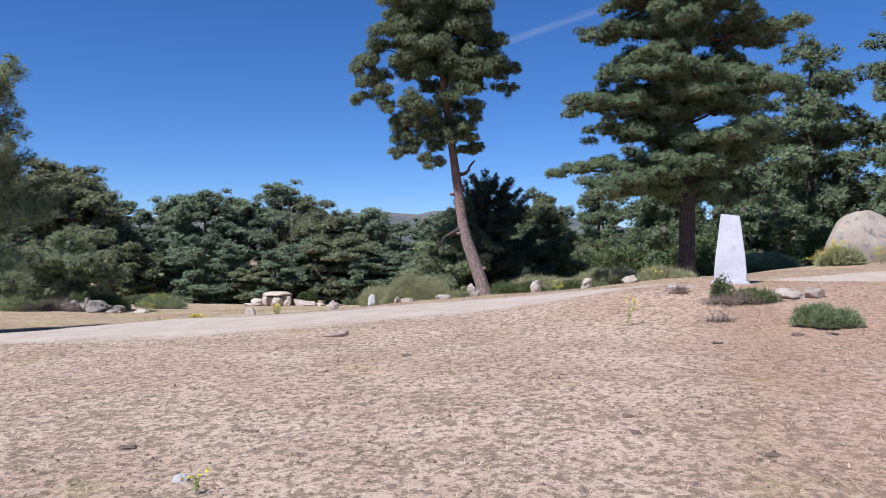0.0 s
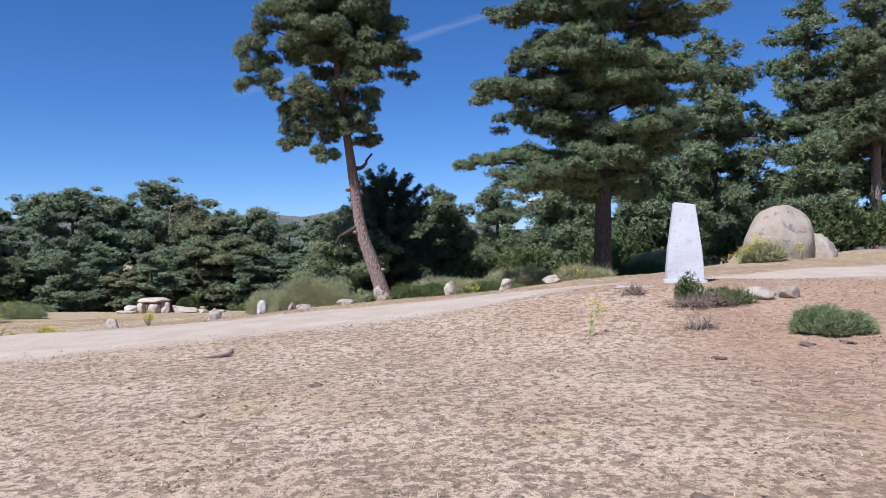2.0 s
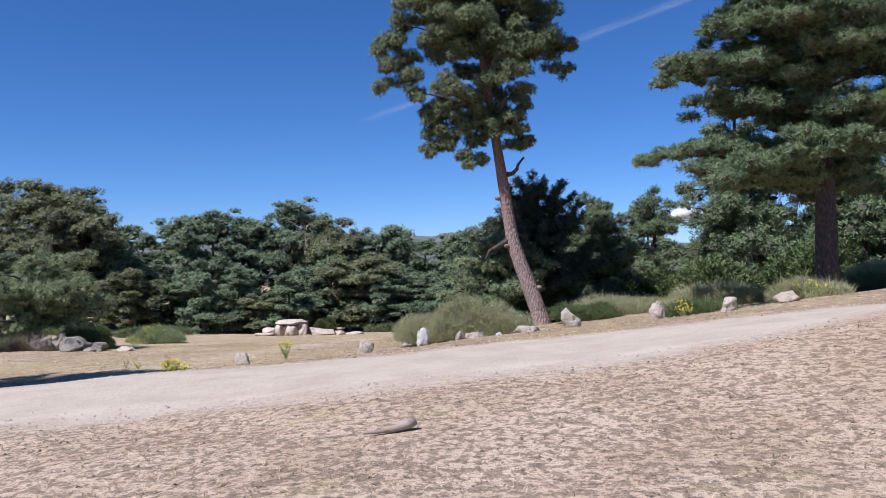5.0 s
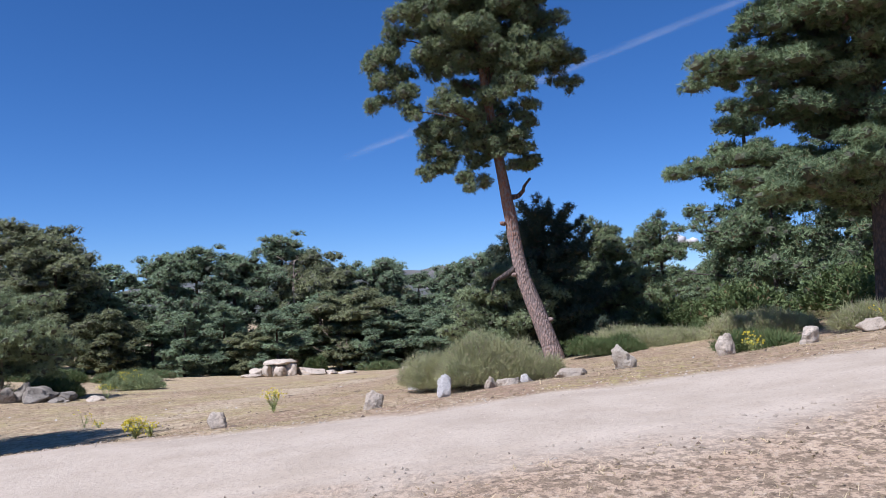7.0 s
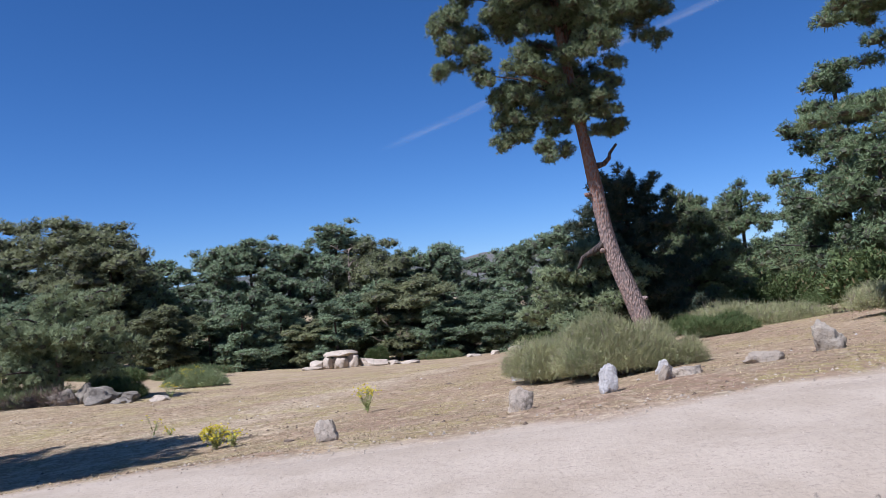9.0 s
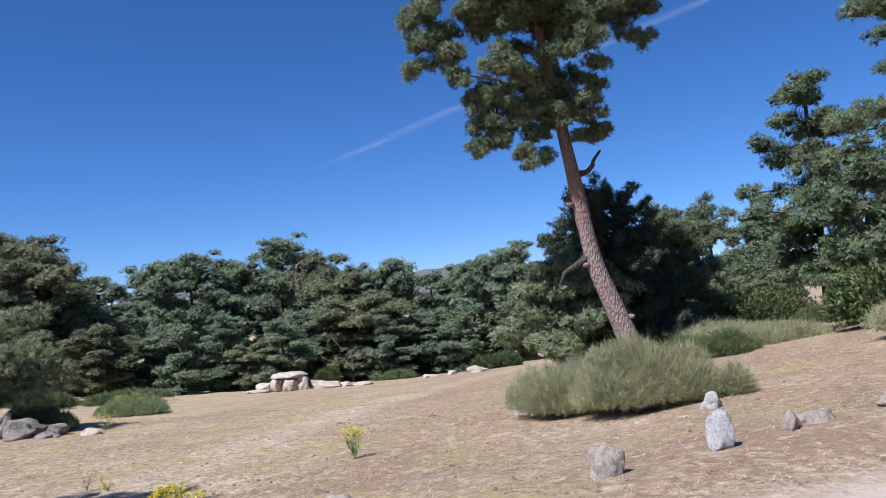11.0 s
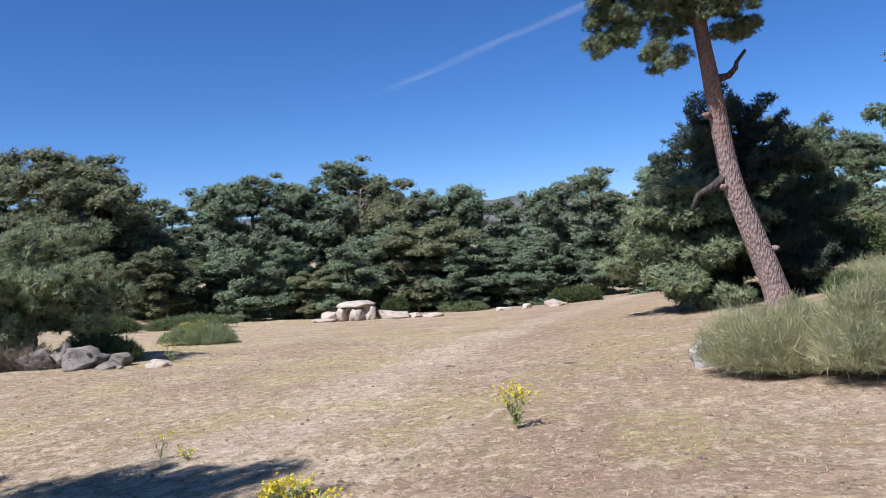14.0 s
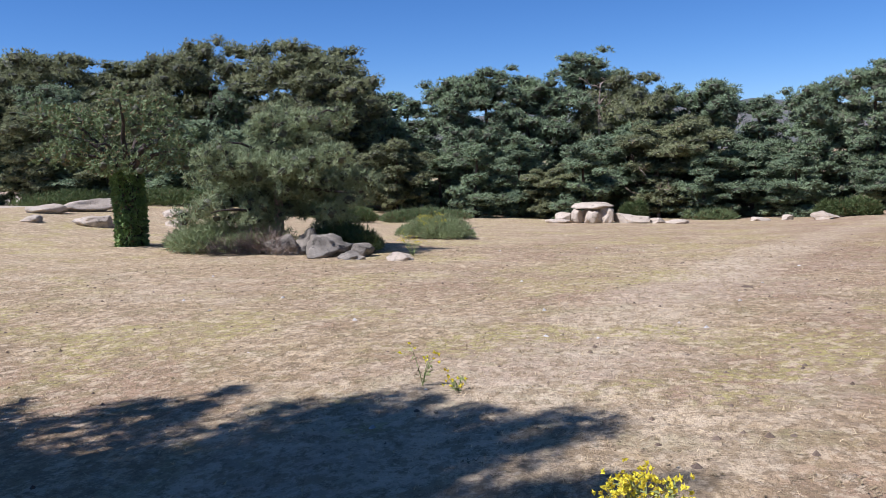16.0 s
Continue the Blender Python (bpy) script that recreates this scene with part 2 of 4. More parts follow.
# granite darkened to carry the shade of pine and thicket
M_GRANITE_SHADED = rock_material("shaded_granite", (0.21, 0.18, 0.14), (0.42, 0.365, 0.29), (0.10, 0.088, 0.07))
M_BOULDER = rock_material("warm_granite", (0.42, 0.34, 0.25), (0.50, 0.43, 0.33), (0.24, 0.215, 0.18))
M_PALE = rock_material("pale_quartz_stone", (0.58, 0.54, 0.49), (0.70, 0.66, 0.61), (0.40, 0.37, 0.33))
M_DUNG = plain_rough("dry_dung", (0.12, 0.085, 0.06), (0.19, 0.14, 0.10), 9.0, 0.02)
M_WHITE = plain_rough("whitewashed_stone", (0.56, 0.55, 0.55), (0.49, 0.48, 0.475), 2.5, 0.006)
M_CONCRETE = plain_rough("weathered_concrete", (0.45, 0.39, 0.33), (0.36, 0.305, 0.25), 2.0, 0.01)
M_TUFT_PALE = plain_rough("pale_dry_tufts", (0.30, 0.23, 0.13), (0.22, 0.165, 0.09), 1.2, 0.02)
M_DEADWOOD = plain_rough("weathered_wood", (0.40, 0.32, 0.25), (0.26, 0.19, 0.14), 6.0, 0.01)
M_HILL = plain_rough("far_heath", (0.085, 0.095, 0.085), (0.15, 0.135, 0.12), 0.012, 1.0)


# ---- mesh helpers ----
def mesh_of(name, V, F, mat, smooth=False):
    V, F = np.asarray(V, np.float32), np.asarray(F, np.int32)
    me = bpy.data.meshes.new(name)
    me.vertices.add(len(V))
    me.vertices.foreach_set("co", V.ravel())
    k = F.shape[1]
    me.loops.add(F.size)
    me.loops.foreach_set("vertex_index", F.ravel())
    me.polygons.add(len(F))
    me.polygons.foreach_set("loop_start", np.arange(0, F.size, k, dtype=np.int32))
    me.polygons.foreach_set("use_smooth", np.full(len(F), smooth))
    me.update(calc_edges=True)
    me.materials.append(mat)
    return me


def put(name, me, parent=None, label=""):
    ob = new(name, me)
    if parent is not None:
        ob.parent = parent
    return tagged(ob, label)


def part(name, bm, material, parent, label=""):
    me = bpy.data.meshes.new(name)
    bm.to_mesh(me)
    bm.free()
    me.materials.append(material)
    return put(name, me, parent, label)


def thing(name, x, y, z, label, category, group="", turn=0.0):
    ob = new(name)
    ob.matrix_world = pose(x, y, z, 0, 0, turn)
    return tagged(ob, label, category, group)


def unit(v):
    return v / np.maximum(np.linalg.norm(v, axis=-1, keepdims=True), 1e-9)


def blades(rng, base, way, size, width, k, spread):
    """k slim triangles at every base point, fanned round its way."""
    n = len(base)
    b = np.repeat(base, k, 0) + rng.normal(0, size * 0.12, (n * k, 3))
    d = unit(np.repeat(way, k, 0) + rng.normal(0, spread, (n * k, 3)))
    s = unit(np.cross(d, rng.normal(0, 1, (n * k, 3)))) * width * rng.uniform(0.6, 1.3, (n * k, 1))
    tip = b + d * size * rng.uniform(0.6, 1.25, (n * k, 1))
    V = np.stack([b - s, b + s, tip], 1).reshape(-1, 3)
    return V, np.arange(len(V)).reshape(-1, 3)


def rosettes(rng, base, way, size, width, k, open_=0.9):
    """k slim needles at every base point, splayed round its way like a shoot's tip, their flat sides facing along it."""
    n = len(base)
    w = np.repeat(way, k, 0)
    side = unit(np.cross(w, unit(rng.normal(0, 1, (n * k, 3)))))
    d = unit(w * rng.uniform(0.25, 1.1, (n * k, 1)) + side * open_)
    s = unit(np.cross(d, w) + rng.normal(0, 0.25, (n * k, 3))) * width * rng.uniform(0.7, 1.3, (n * k, 1))
    b = np.repeat(base, k, 0) + rng.normal(0, size * 0.18, (n * k, 3))
    tip = b + d * size * rng.uniform(0.6, 1.25, (n * k, 1))
    V = np.stack([b - s, b + s, tip], 1).reshape(-1, 3)
    return V, np.arange(len(V)).reshape(-1, 3)


def clump_points(rng, clumps, density, low=-0.35):
    """Points on the upper shell of each clump (x, y, z, rx, ry, rz), with outward ways."""
    P, W = [], []
    for x, y, z, rx, ry, rz in clumps:
        n = max(6, int(density * 4 * math.pi * ((rx * ry + rx * rz + ry * rz) / 3)))
        d = unit(rng.normal(0, 1, (n * 2, 3)))
        d = d[d[:, 2] > low][:n]
        r = rng.uniform(0.72, 1.04, (len(d), 1)) * (1 + 0.2 * np.sin(5 * d[:, :1] + x) * np.cos(4 * d[:, 1:2] + z))
        P.append(np.array([x, y, z]) + d * r * np.array([rx, ry, rz]))
        W.append(unit(d / np.array([rx, ry, rz]) * rx + np.array([0, 0, 0.35])))
    return np.concatenate(P), np.concatenate(W)


_ico = bmesh.new()
bmesh.ops.create_icosphere(_ico, subdivisions=1, radius=1.05)
ICO_V = np.array([tuple(v.co) for v in _ico.verts])
ICO_F = np.array([[v.index for v in f.verts] for f in _ico.faces])
_ico.free()


def broken_up(rng, clumps, n=4, smallest=0.3, core=False):
    """Each clump split into n smaller, uneven ones, so that the boughs look ragged."""
    out = []
    for x, y, z, rx, ry, rz in clumps:
        if rx < smallest:
            out.append((x, y, z, rx, ry, rz))
            continue
        if core:
            out.append((x, y, z, rx * 0.5, ry * 0.5, rz * 0.6))
        for i in range(n):
            a, q = 6.283 * (i + rng.uniform(0, 0.7)) / n, rng.uniform(0.35, 0.85)
            f = rng.uniform(0.38, 0.6)
            out.append((x + math.cos(a) * q * rx, y + math.sin(a) * q * ry, z + rng.normal(0, 0.4) * rz, rx * f, ry * f, rz * f * 1.15))
    return out


def crown_mesh(name, rng, clumps, mat, density, size, width, k, spread=0.95, low=-0.35, heart=0.95):
    """Needle tufts over lumpy inner masses of needles, in one mesh."""
    P, W = clump_points(rng, clumps, density, low)
    V, F = rosettes(rng, P, W, size, width, k, spread)
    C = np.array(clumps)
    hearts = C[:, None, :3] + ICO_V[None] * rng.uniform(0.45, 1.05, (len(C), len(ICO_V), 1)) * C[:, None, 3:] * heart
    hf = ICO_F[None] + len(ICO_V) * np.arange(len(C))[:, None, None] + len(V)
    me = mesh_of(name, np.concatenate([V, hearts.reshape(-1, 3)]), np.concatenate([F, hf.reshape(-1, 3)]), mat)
    # inner masses of needle materials wear the colour with shade painted in
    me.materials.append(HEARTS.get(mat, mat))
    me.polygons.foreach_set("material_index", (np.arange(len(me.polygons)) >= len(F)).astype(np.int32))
    return me


def tube(pts, radii, sides=10, rough=0.0, rng=None, lobes=0.0):
    """A closed tapering tube along points."""
    pts = np.asarray(pts, float)
    n = len(pts)
    tan = unit(np.gradient(pts, axis=0))
    V = []
    for i in range(n):
        t = tan[i]
        a = unit(np.cross(t, (0.13, 1, 0.21)))
        b = np.cross(t, a)
        for j in range(sides):
            w = 2 * math.pi * j / sides
            r = radii[i] * (1 + (rng.normal(0, rough) if rough else 0) + lobes * math.sin(3 * w + 0.5 * i))
            V.append(pts[i] + r * (math.cos(w) * a + math.sin(w) * b))
    F = []
    for i in range(n - 1):
        for j in range(sides):
            p, q = i * sides + j, i * sides + (j + 1) % sides
            F += [(p, q, q + sides), (p, q + sides, p + sides)]
    V += [pts[0], pts[-1]]
    for j in range(sides):
        F += [(len(V) - 2, (j + 1) % sides, j), (len(V) - 1, (n - 1) * sides + j, (n - 1) * sides + (j + 1) % sides)]
    return np.array(V), np.array(F)


def bent(a, b, sag, n=6, rng=None, wob=0.0):
    """Points from a to b on a bow that rises by sag in its middle."""
    a, b = np.asarray(a, float), np.asarray(b, float)
    s = np.linspace(0, 1, n)[:, None]
    p = a + (b - a) * s + np.array([0, 0, sag]) * (4 * s * (1 - s))
    if wob:
        p[1:-1] += rng.normal(0, wob, (n - 2, 3))
    return p


def smooth_line(keys, n):
    """Evenly many points through the keys."""
    k = np.asarray(keys, float)
    s = np.linspace(0, len(k) - 1, n)
    i = np.clip(s.astype(int), 0, len(k) - 2)
    f = (s - i)[:, None]
    p0, p1, p2, p3 = k[np.maximum(i - 1, 0)], k[i], k[i + 1], k[np.minimum(i + 2, len(k) - 1)]
    return 0.5 * (2 * p1 + (p2 - p0) * f + (2 * p0 - 5 * p1 + 4 * p2 - p3) * f ** 2 + (3 * p1 - 3 * p2 + p3 - p0) * f ** 3)


# ---- ground ----
def height(x, y):
    """The lie of the land: a bank that rises to the track, a low shoulder, then a meadow falling to the woods."""
    x, y = np.asarray(x, float), np.asarray(y, float)
    u, v, w = 1.8 * np.tanh(x / 18), 3.5 * np.tanh(np.maximum(y, -20) / 70), np.tanh(y / 20)
    s = 1 / (1 + np.exp(-np.clip((y - 21 - 0.3 * x) / 0.7, -50, 50)))
    bank = 0.0274 + 0.2957 * u + 0.4601 * w + 0.4407 * u * w - 0.1254 * w * w
    knoll = 0.3576 * np.exp(-((x - 5.0) ** 2 / 10 + (y - 14.6) ** 2 / 6))
    meadow = 0.1583 + 1.0685 * u + 0.3101 * v - 0.1797 * u * v - 0.5760 * v * v + 0.3333 * u * u
    swell = 0.03 * np.sin(0.9 * x + 0.4 * y) * np.sin(0.7 * y - 0.3 * x) + 0.012 * np.sin(2.7 * x + 1.1) * np.sin(3.1 * y)
    shelf = 1.0 / (1 + np.exp(np.clip((x + 31.0) / 2.5, -50, 50))) / (1 + np.exp(np.clip((34.0 - y) / 3.0, -50, 50)))
    return bank * (1 - s) + knoll + meadow * s + swell + shelf


def G(x, y):
    return float(height(x, y))


def track_far(x):
    return 18.1 + 0.15 * x + 0.022 * np.minimum(x, 0) ** 2


def track_near(x):
    return 14.55 + 0.2 * x + 0.01 * np.minimum(x, 0) ** 2


def sheet_axis(lo, hi, step, reach):
    mid = np.arange(lo, hi + step / 2, step)
    out = np.cumsum(step * 1.22 ** np.arange(1, 60))
    out = out[out < reach]
    return np.concatenate([(lo - out)[::-1], mid, hi + out])


def grid_sheet(name, gx, gy, Z, mat):
    X, Y = np.meshgrid(gx, gy)
    V = np.stack([X, Y, Z(X, Y)], -1).reshape(-1, 3)
    i = np.arange(len(V)).reshape(X.shape)
    F = np.stack([i[:-1, :-1], i[:-1, 1:], i[1:, 1:], i[1:, :-1]], -1).reshape(-1, 4)
    return mesh_of(name, V, F, mat, True)


ground = put("ground", grid_sheet("ground", sheet_axis(-24, 18, 0.28, 2600), sheet_axis(0, 46, 0.28, 2600), height, M_GROUND))
tagged(ground, "dry sandy meadow with trodden straw-coloured grass", "ground", kind="structure")


def track_mesh():
    xs = np.arange(-40, 30.01, 0.25)
    rows = np.linspace(0, 1, 14)
    V = []
    for s in rows:
        y = track_near(xs) + 0.4 + s * (track_far(xs) - track_near(xs) - 0.5)
        V.append(np.stack([xs, y, height(xs, y) + (0.012 if 0.01 < s < 0.99 else -0.04)], -1))
    V = np.concatenate(V)
    i = np.arange(len(V)).reshape(len(rows), len(xs))
    F = np.stack([i[:-1, :-1], i[:-1, 1:], i[1:, 1:], i[1:, :-1]], -1).reshape(-1, 4)
    return mesh_of("road", V, F, M_GROUND, True)


tagged(put("road", track_mesh()), "pale compacted gravel track across the slope", "road", kind="structure")


def ridge():
    xs = np.linspace(-2600, 2600, 160)
    rows = []
    for j, (y, f) in enumerate(((1150, 0.0), (1300, 0.55), (1420, 0.85), (1500, 1.0), (1800, 0.6))):
        z = 58 + 15 * np.sin(xs / 240 + 2.2) + 6 * np.sin(xs / 90 + 0.4) + 3 * np.sin(xs / 31) + 2.5 * np.sin(xs / 13 + j)
        rows.append(np.stack([xs, np.full_like(xs, y), f * (z + 8) - 8], -1))
    V = np.concatenate(rows)
    i = np.arange(len(V)).reshape(len(rows), len(xs))
    F = np.stack([i[:-1, :-1], i[:-1, 1:], i[1:, 1:], i[1:, :-1]], -1).reshape(-1, 4)
    return mesh_of("backdrop_ridge", V, F, M_HILL, True)


tagged(put("backdrop", ridge()), "far rocky mountain ridge above the woods", "mountain", kind="structure")


def contrail():
    """A thin fading vapour trail, far off and high."""
    n = Nodes("vapour")
    o = n.node("ShaderNodeTexCoord").outputs["UV"]
    s = n.node("ShaderNodeSeparateXYZ", Vector=o)
    across = n.math("ABSOLUTE", n.math("SUBTRACT", s.outputs[1], 0.5))
    soft = n.math("SUBTRACT", 1.0, n.ramp(across, 0.05, 0.5))
    ends = n.math("MULTIPLY", n.ramp(s.outputs[0], 0.0, 0.1), n.math("SUBTRACT", 1.0, n.ramp(s.outputs[0], 0.7, 1.0)))
    wisp = n.ramp(n.noise(n.scaled(o, 9.0, 2.0, 1.0), 1.0, 4.0), 0.2, 0.8)
    n.done((0.9, 0.9, 0.9), 1.0)
    n.put(n.bsdf.inputs["Alpha"], n.math("MULTIPLY", n.math("MULTIPLY", soft, ends), n.math("MULTIPLY", wisp, 0.21)))
    a, c = Vector((-0.13, 0.975, 0.18)) * 2600, Vector((0.50, 0.80, 0.36)) * 2600
    up = (c - a).cross(Vector((0, 1, 0.25))).normalized() * 16
    me = bpy.data.meshes.new("contrail")
    me.from_pydata([a - up, c - up, c + up, a + up], [], [(0, 1, 2, 3)])
    uv = me.uv_layers.new()
    for i, q in enumerate(((0, 0), (1, 0), (1, 1), (0, 1))):
        uv.data[i].uv = q
    me.materials.append(n.mat)
    ob = put("backdrop_contrail", me)
    ob.visible_shadow = False
    tagged(ob, "thin white vapour trail across the blue sky", "contrail", kind="structure")


contrail()


def cloud():
    """A low, flat-bottomed fair-weather cloud far behind the ridge."""
    n = Nodes("cloud_vapour")
    n.done(n.mix(n.noise(n.pos(), 0.02, 3.0), (0.60, 0.57, 0.56), (0.68, 0.65, 0.63)), 1.0)
    rng = np.random.default_rng(8)
    C = np.stack([rng.uniform(-70, 70, 26), rng.uniform(-30, 30, 26), rng.uniform(0, 14, 26)], -1)
    R = rng.uniform(14, 30, (26, 1, 1)) * (1.15 - np.abs(C[:, None, :1]) / 100)
    V = C[:, None] + ICO_V[None] * R * np.array((1.3, 1, 0.8))
    V[..., 2] = np.maximum(V[..., 2], -6)
    F = ICO_F[None] + len(ICO_V) * np.arange(26)[:, None, None]
    ob = put("backdrop_cloud", mesh_of("cloud", V.reshape(-1, 3), F.reshape(-1, 3), n.mat, True))
    ob.matrix_world = pose(700, 2495, 150)
    ob.visible_shadow = False
    tagged(ob, "small white cloud low over the ridge", "cloud", kind="structure")


cloud()


# ---- pines ----
def pine_parts(tree, rng, trunk_keys, r0, r1, limbs, clumps, bark, needles, density, size, width, k, low=-0.35, crown_label="", roots=0.25, heart=0.8):
    """Trunk, limbs and a crown of needle clumps, in the tree's own space."""
    line = smooth_line(trunk_keys, 22)
    s = np.linspace(0, 1, 22)
    rad = r0 + (r1 - r0) * s + r0 * roots * np.exp(-s * 14)
    put("trunk", mesh_of("trunk", *tube(line, rad, 14, 0.03, rng, 0.03), bark, True), tree)
    for a, b, r, sag in limbs:
        p = bent(a, b, sag, 7, rng, 0.05)
        # dark bark on every limb puts the crown's shade into their colour
        put("branch", mesh_of("branch", *tube(p, np.linspace(r, r * 0.3, 7), 7, 0.06, rng), M_BARK_DARK, True), tree)
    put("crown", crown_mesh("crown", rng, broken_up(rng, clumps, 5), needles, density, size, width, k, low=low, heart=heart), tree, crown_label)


def tall_pine():
    rng = np.random.default_rng(5)
    x0, y0 = 1.9, 36.8
    z0 = -0.75
    tree = thing("pine_tree", x0, y0, z0, "tall old pine with a bare leaning reddish trunk", "tree")
    keys = [(0.1, 0, -0.3), (0.0, 0, 0.3), (-0.35, 0, 1.4), (-0.85, 0, 2.8), (-1.07, 0, 3.9), (-1.25, 0, 5.3), (-1.42, 0, 6.5), (-1.65, 0, 8.2), (-1.9, 0, 10.0), (-2.0, 0, 12.2)]
    # needle clumps: offset across, height, reach; their depth follows the crown's round plan
    top = ((-3.56, 13.46, 0.73), (-2.52, 13.33, 0.78), (-1.48, 13.51, 0.73), (-0.44, 13.07, 0.65), (-1.74, 12.55, 0.73), (-3.04, 12.68, 0.73), (-3.95, 12.68, 0.52), (-0.18, 12.29, 0.57), (-4.34, 12.03, 0.57), (-3.30, 11.90, 0.65), (-4.86, 11.51, 0.52), (-2.52, 11.77, 0.57), (-0.83, 11.90, 0.57), (0.21, 11.64, 0.52), (-3.30, 14.50, 0.78), (-2.00, 14.76, 0.83), (-0.83, 14.37, 0.73), (-2.52, 15.54, 0.73), (-1.48, 15.67, 0.57))
    middle = ((-5.25, 10.86, 0.52), (-5.51, 10.34, 0.47), (-5.25, 9.82, 0.52), (-5.64, 9.17, 0.36), (-4.73, 10.21, 0.36), (-4.73, 9.43, 0.52), (-4.34, 8.91, 0.42), (-3.88, 10.99, 0.47), (-3.43, 10.54, 0.47), (-3.04, 10.91, 0.52), (-2.26, 10.99, 0.57), (-2.84, 10.13, 0.36), (-2.39, 10.08, 0.42), (-1.22, 10.86, 0.62), (-0.44, 10.73, 0.62), (0.34, 10.73, 0.57), (0.99, 10.34, 0.47), (1.25, 9.56, 0.31), (0.73, 9.56, 0.34), (-0.44, 10.13, 0.52), (-1.09, 9.95, 0.47), (-1.48, 10.34, 0.47))
    low = ((-1.74, 9.04, 0.47), (-0.96, 9.09, 0.42), (-0.44, 8.72, 0.34), (-3.30, 8.65, 0.52), (-2.52, 8.46, 0.47), (-3.56, 8.13, 0.52), (-4.08, 8.13, 0.31), (-0.44, 8.20, 0.31), (-2.00, 7.87, 0.57), (-2.91, 7.74, 0.47), (-1.22, 7.87, 0.47), (-3.69, 7.35, 0.52), (-4.08, 6.57, 0.31), (-3.30, 6.90, 0.42), (-2.52, 7.22, 0.36), (-1.74, 7.22, 0.52), (-0.96, 7.35, 0.42), (-0.57, 7.22, 0.31), (-0.44, 6.75, 0.36), (-0.96, 6.70, 0.26), (-2.65, 6.31, 0.31), (-2.26, 6.70, 0.31), (-2.60, 5.94, 0.21), (-2.06, 6.12, 0.26))
    clumps, limbs = [], []
    for dx, dz, r in top + middle + low:
        half = math.sqrt(max(0.25, 8.0 - (dx + 1.8) ** 2)) if dz > 8.6 else math.sqrt(max(0.15, 2.6 - (dx + 1.8) ** 2))
        for rep in range(3 if abs(dx + 1.8) < 2.0 and dz > 10.2 else 2 if abs(dx + 1.8) < 2.4 else 1):
            wide = 1.2 if dz > 8.6 else 1.05
            dy = (-1, 1 if dz > 8.6 else 0.4, 0.2)[rep] * half * rng.uniform(0.15, 0.8)
            clumps.append((dx + rng.normal(0, 0.05), dy, dz + rng.normal(0, 0.05) + (0.12 if dz < 7.5 else 0), r * wide, r * wide, r * wide * 0.8))
            if rng.random() < 0.16 and dz > 7.5:
                zt = dz - 0.7 - 0.2 * abs(dx + 1.8)
                xt = np.interp(zt, [k[2] for k in keys], [k[0] for k in keys])
                limbs.append(((xt, 0, zt), (dx, dy, dz - 0.15), 0.055, 0.2))
    limbs.append(((-1.3, 0, 5.7), (-0.45, -0.1, 6.3), 0.13, -0.28))
    limbs.append(((-0.95, 0, 3.3), (-2.0, -0.2, 2.45), 0.16, 0.1))
    pine_parts(tree, rng, keys, 0.335, 0.11, limbs, clumps, M_BARK, M_NEEDLE, 100, 0.115, 0.0095, 10, low=-0.6, heart=0.74)
    for dz in (1.35, 2.95, 4.75):
        xt = np.interp(dz, [k[2] for k in keys], [k[0] for k in keys])
        d = 1 if dz < 2 else -1
        a = np.array((xt + 0.25 * d, -0.1, dz))
        put("knot", mesh_of("knot", *tube([a, a + (0.10 * d, -0.05, 0.02), a + (0.17 * d, -0.06, 0.05)], [0.09, 0.075, 0.02], 7, 0.15, rng), M_BARK, True), tree)


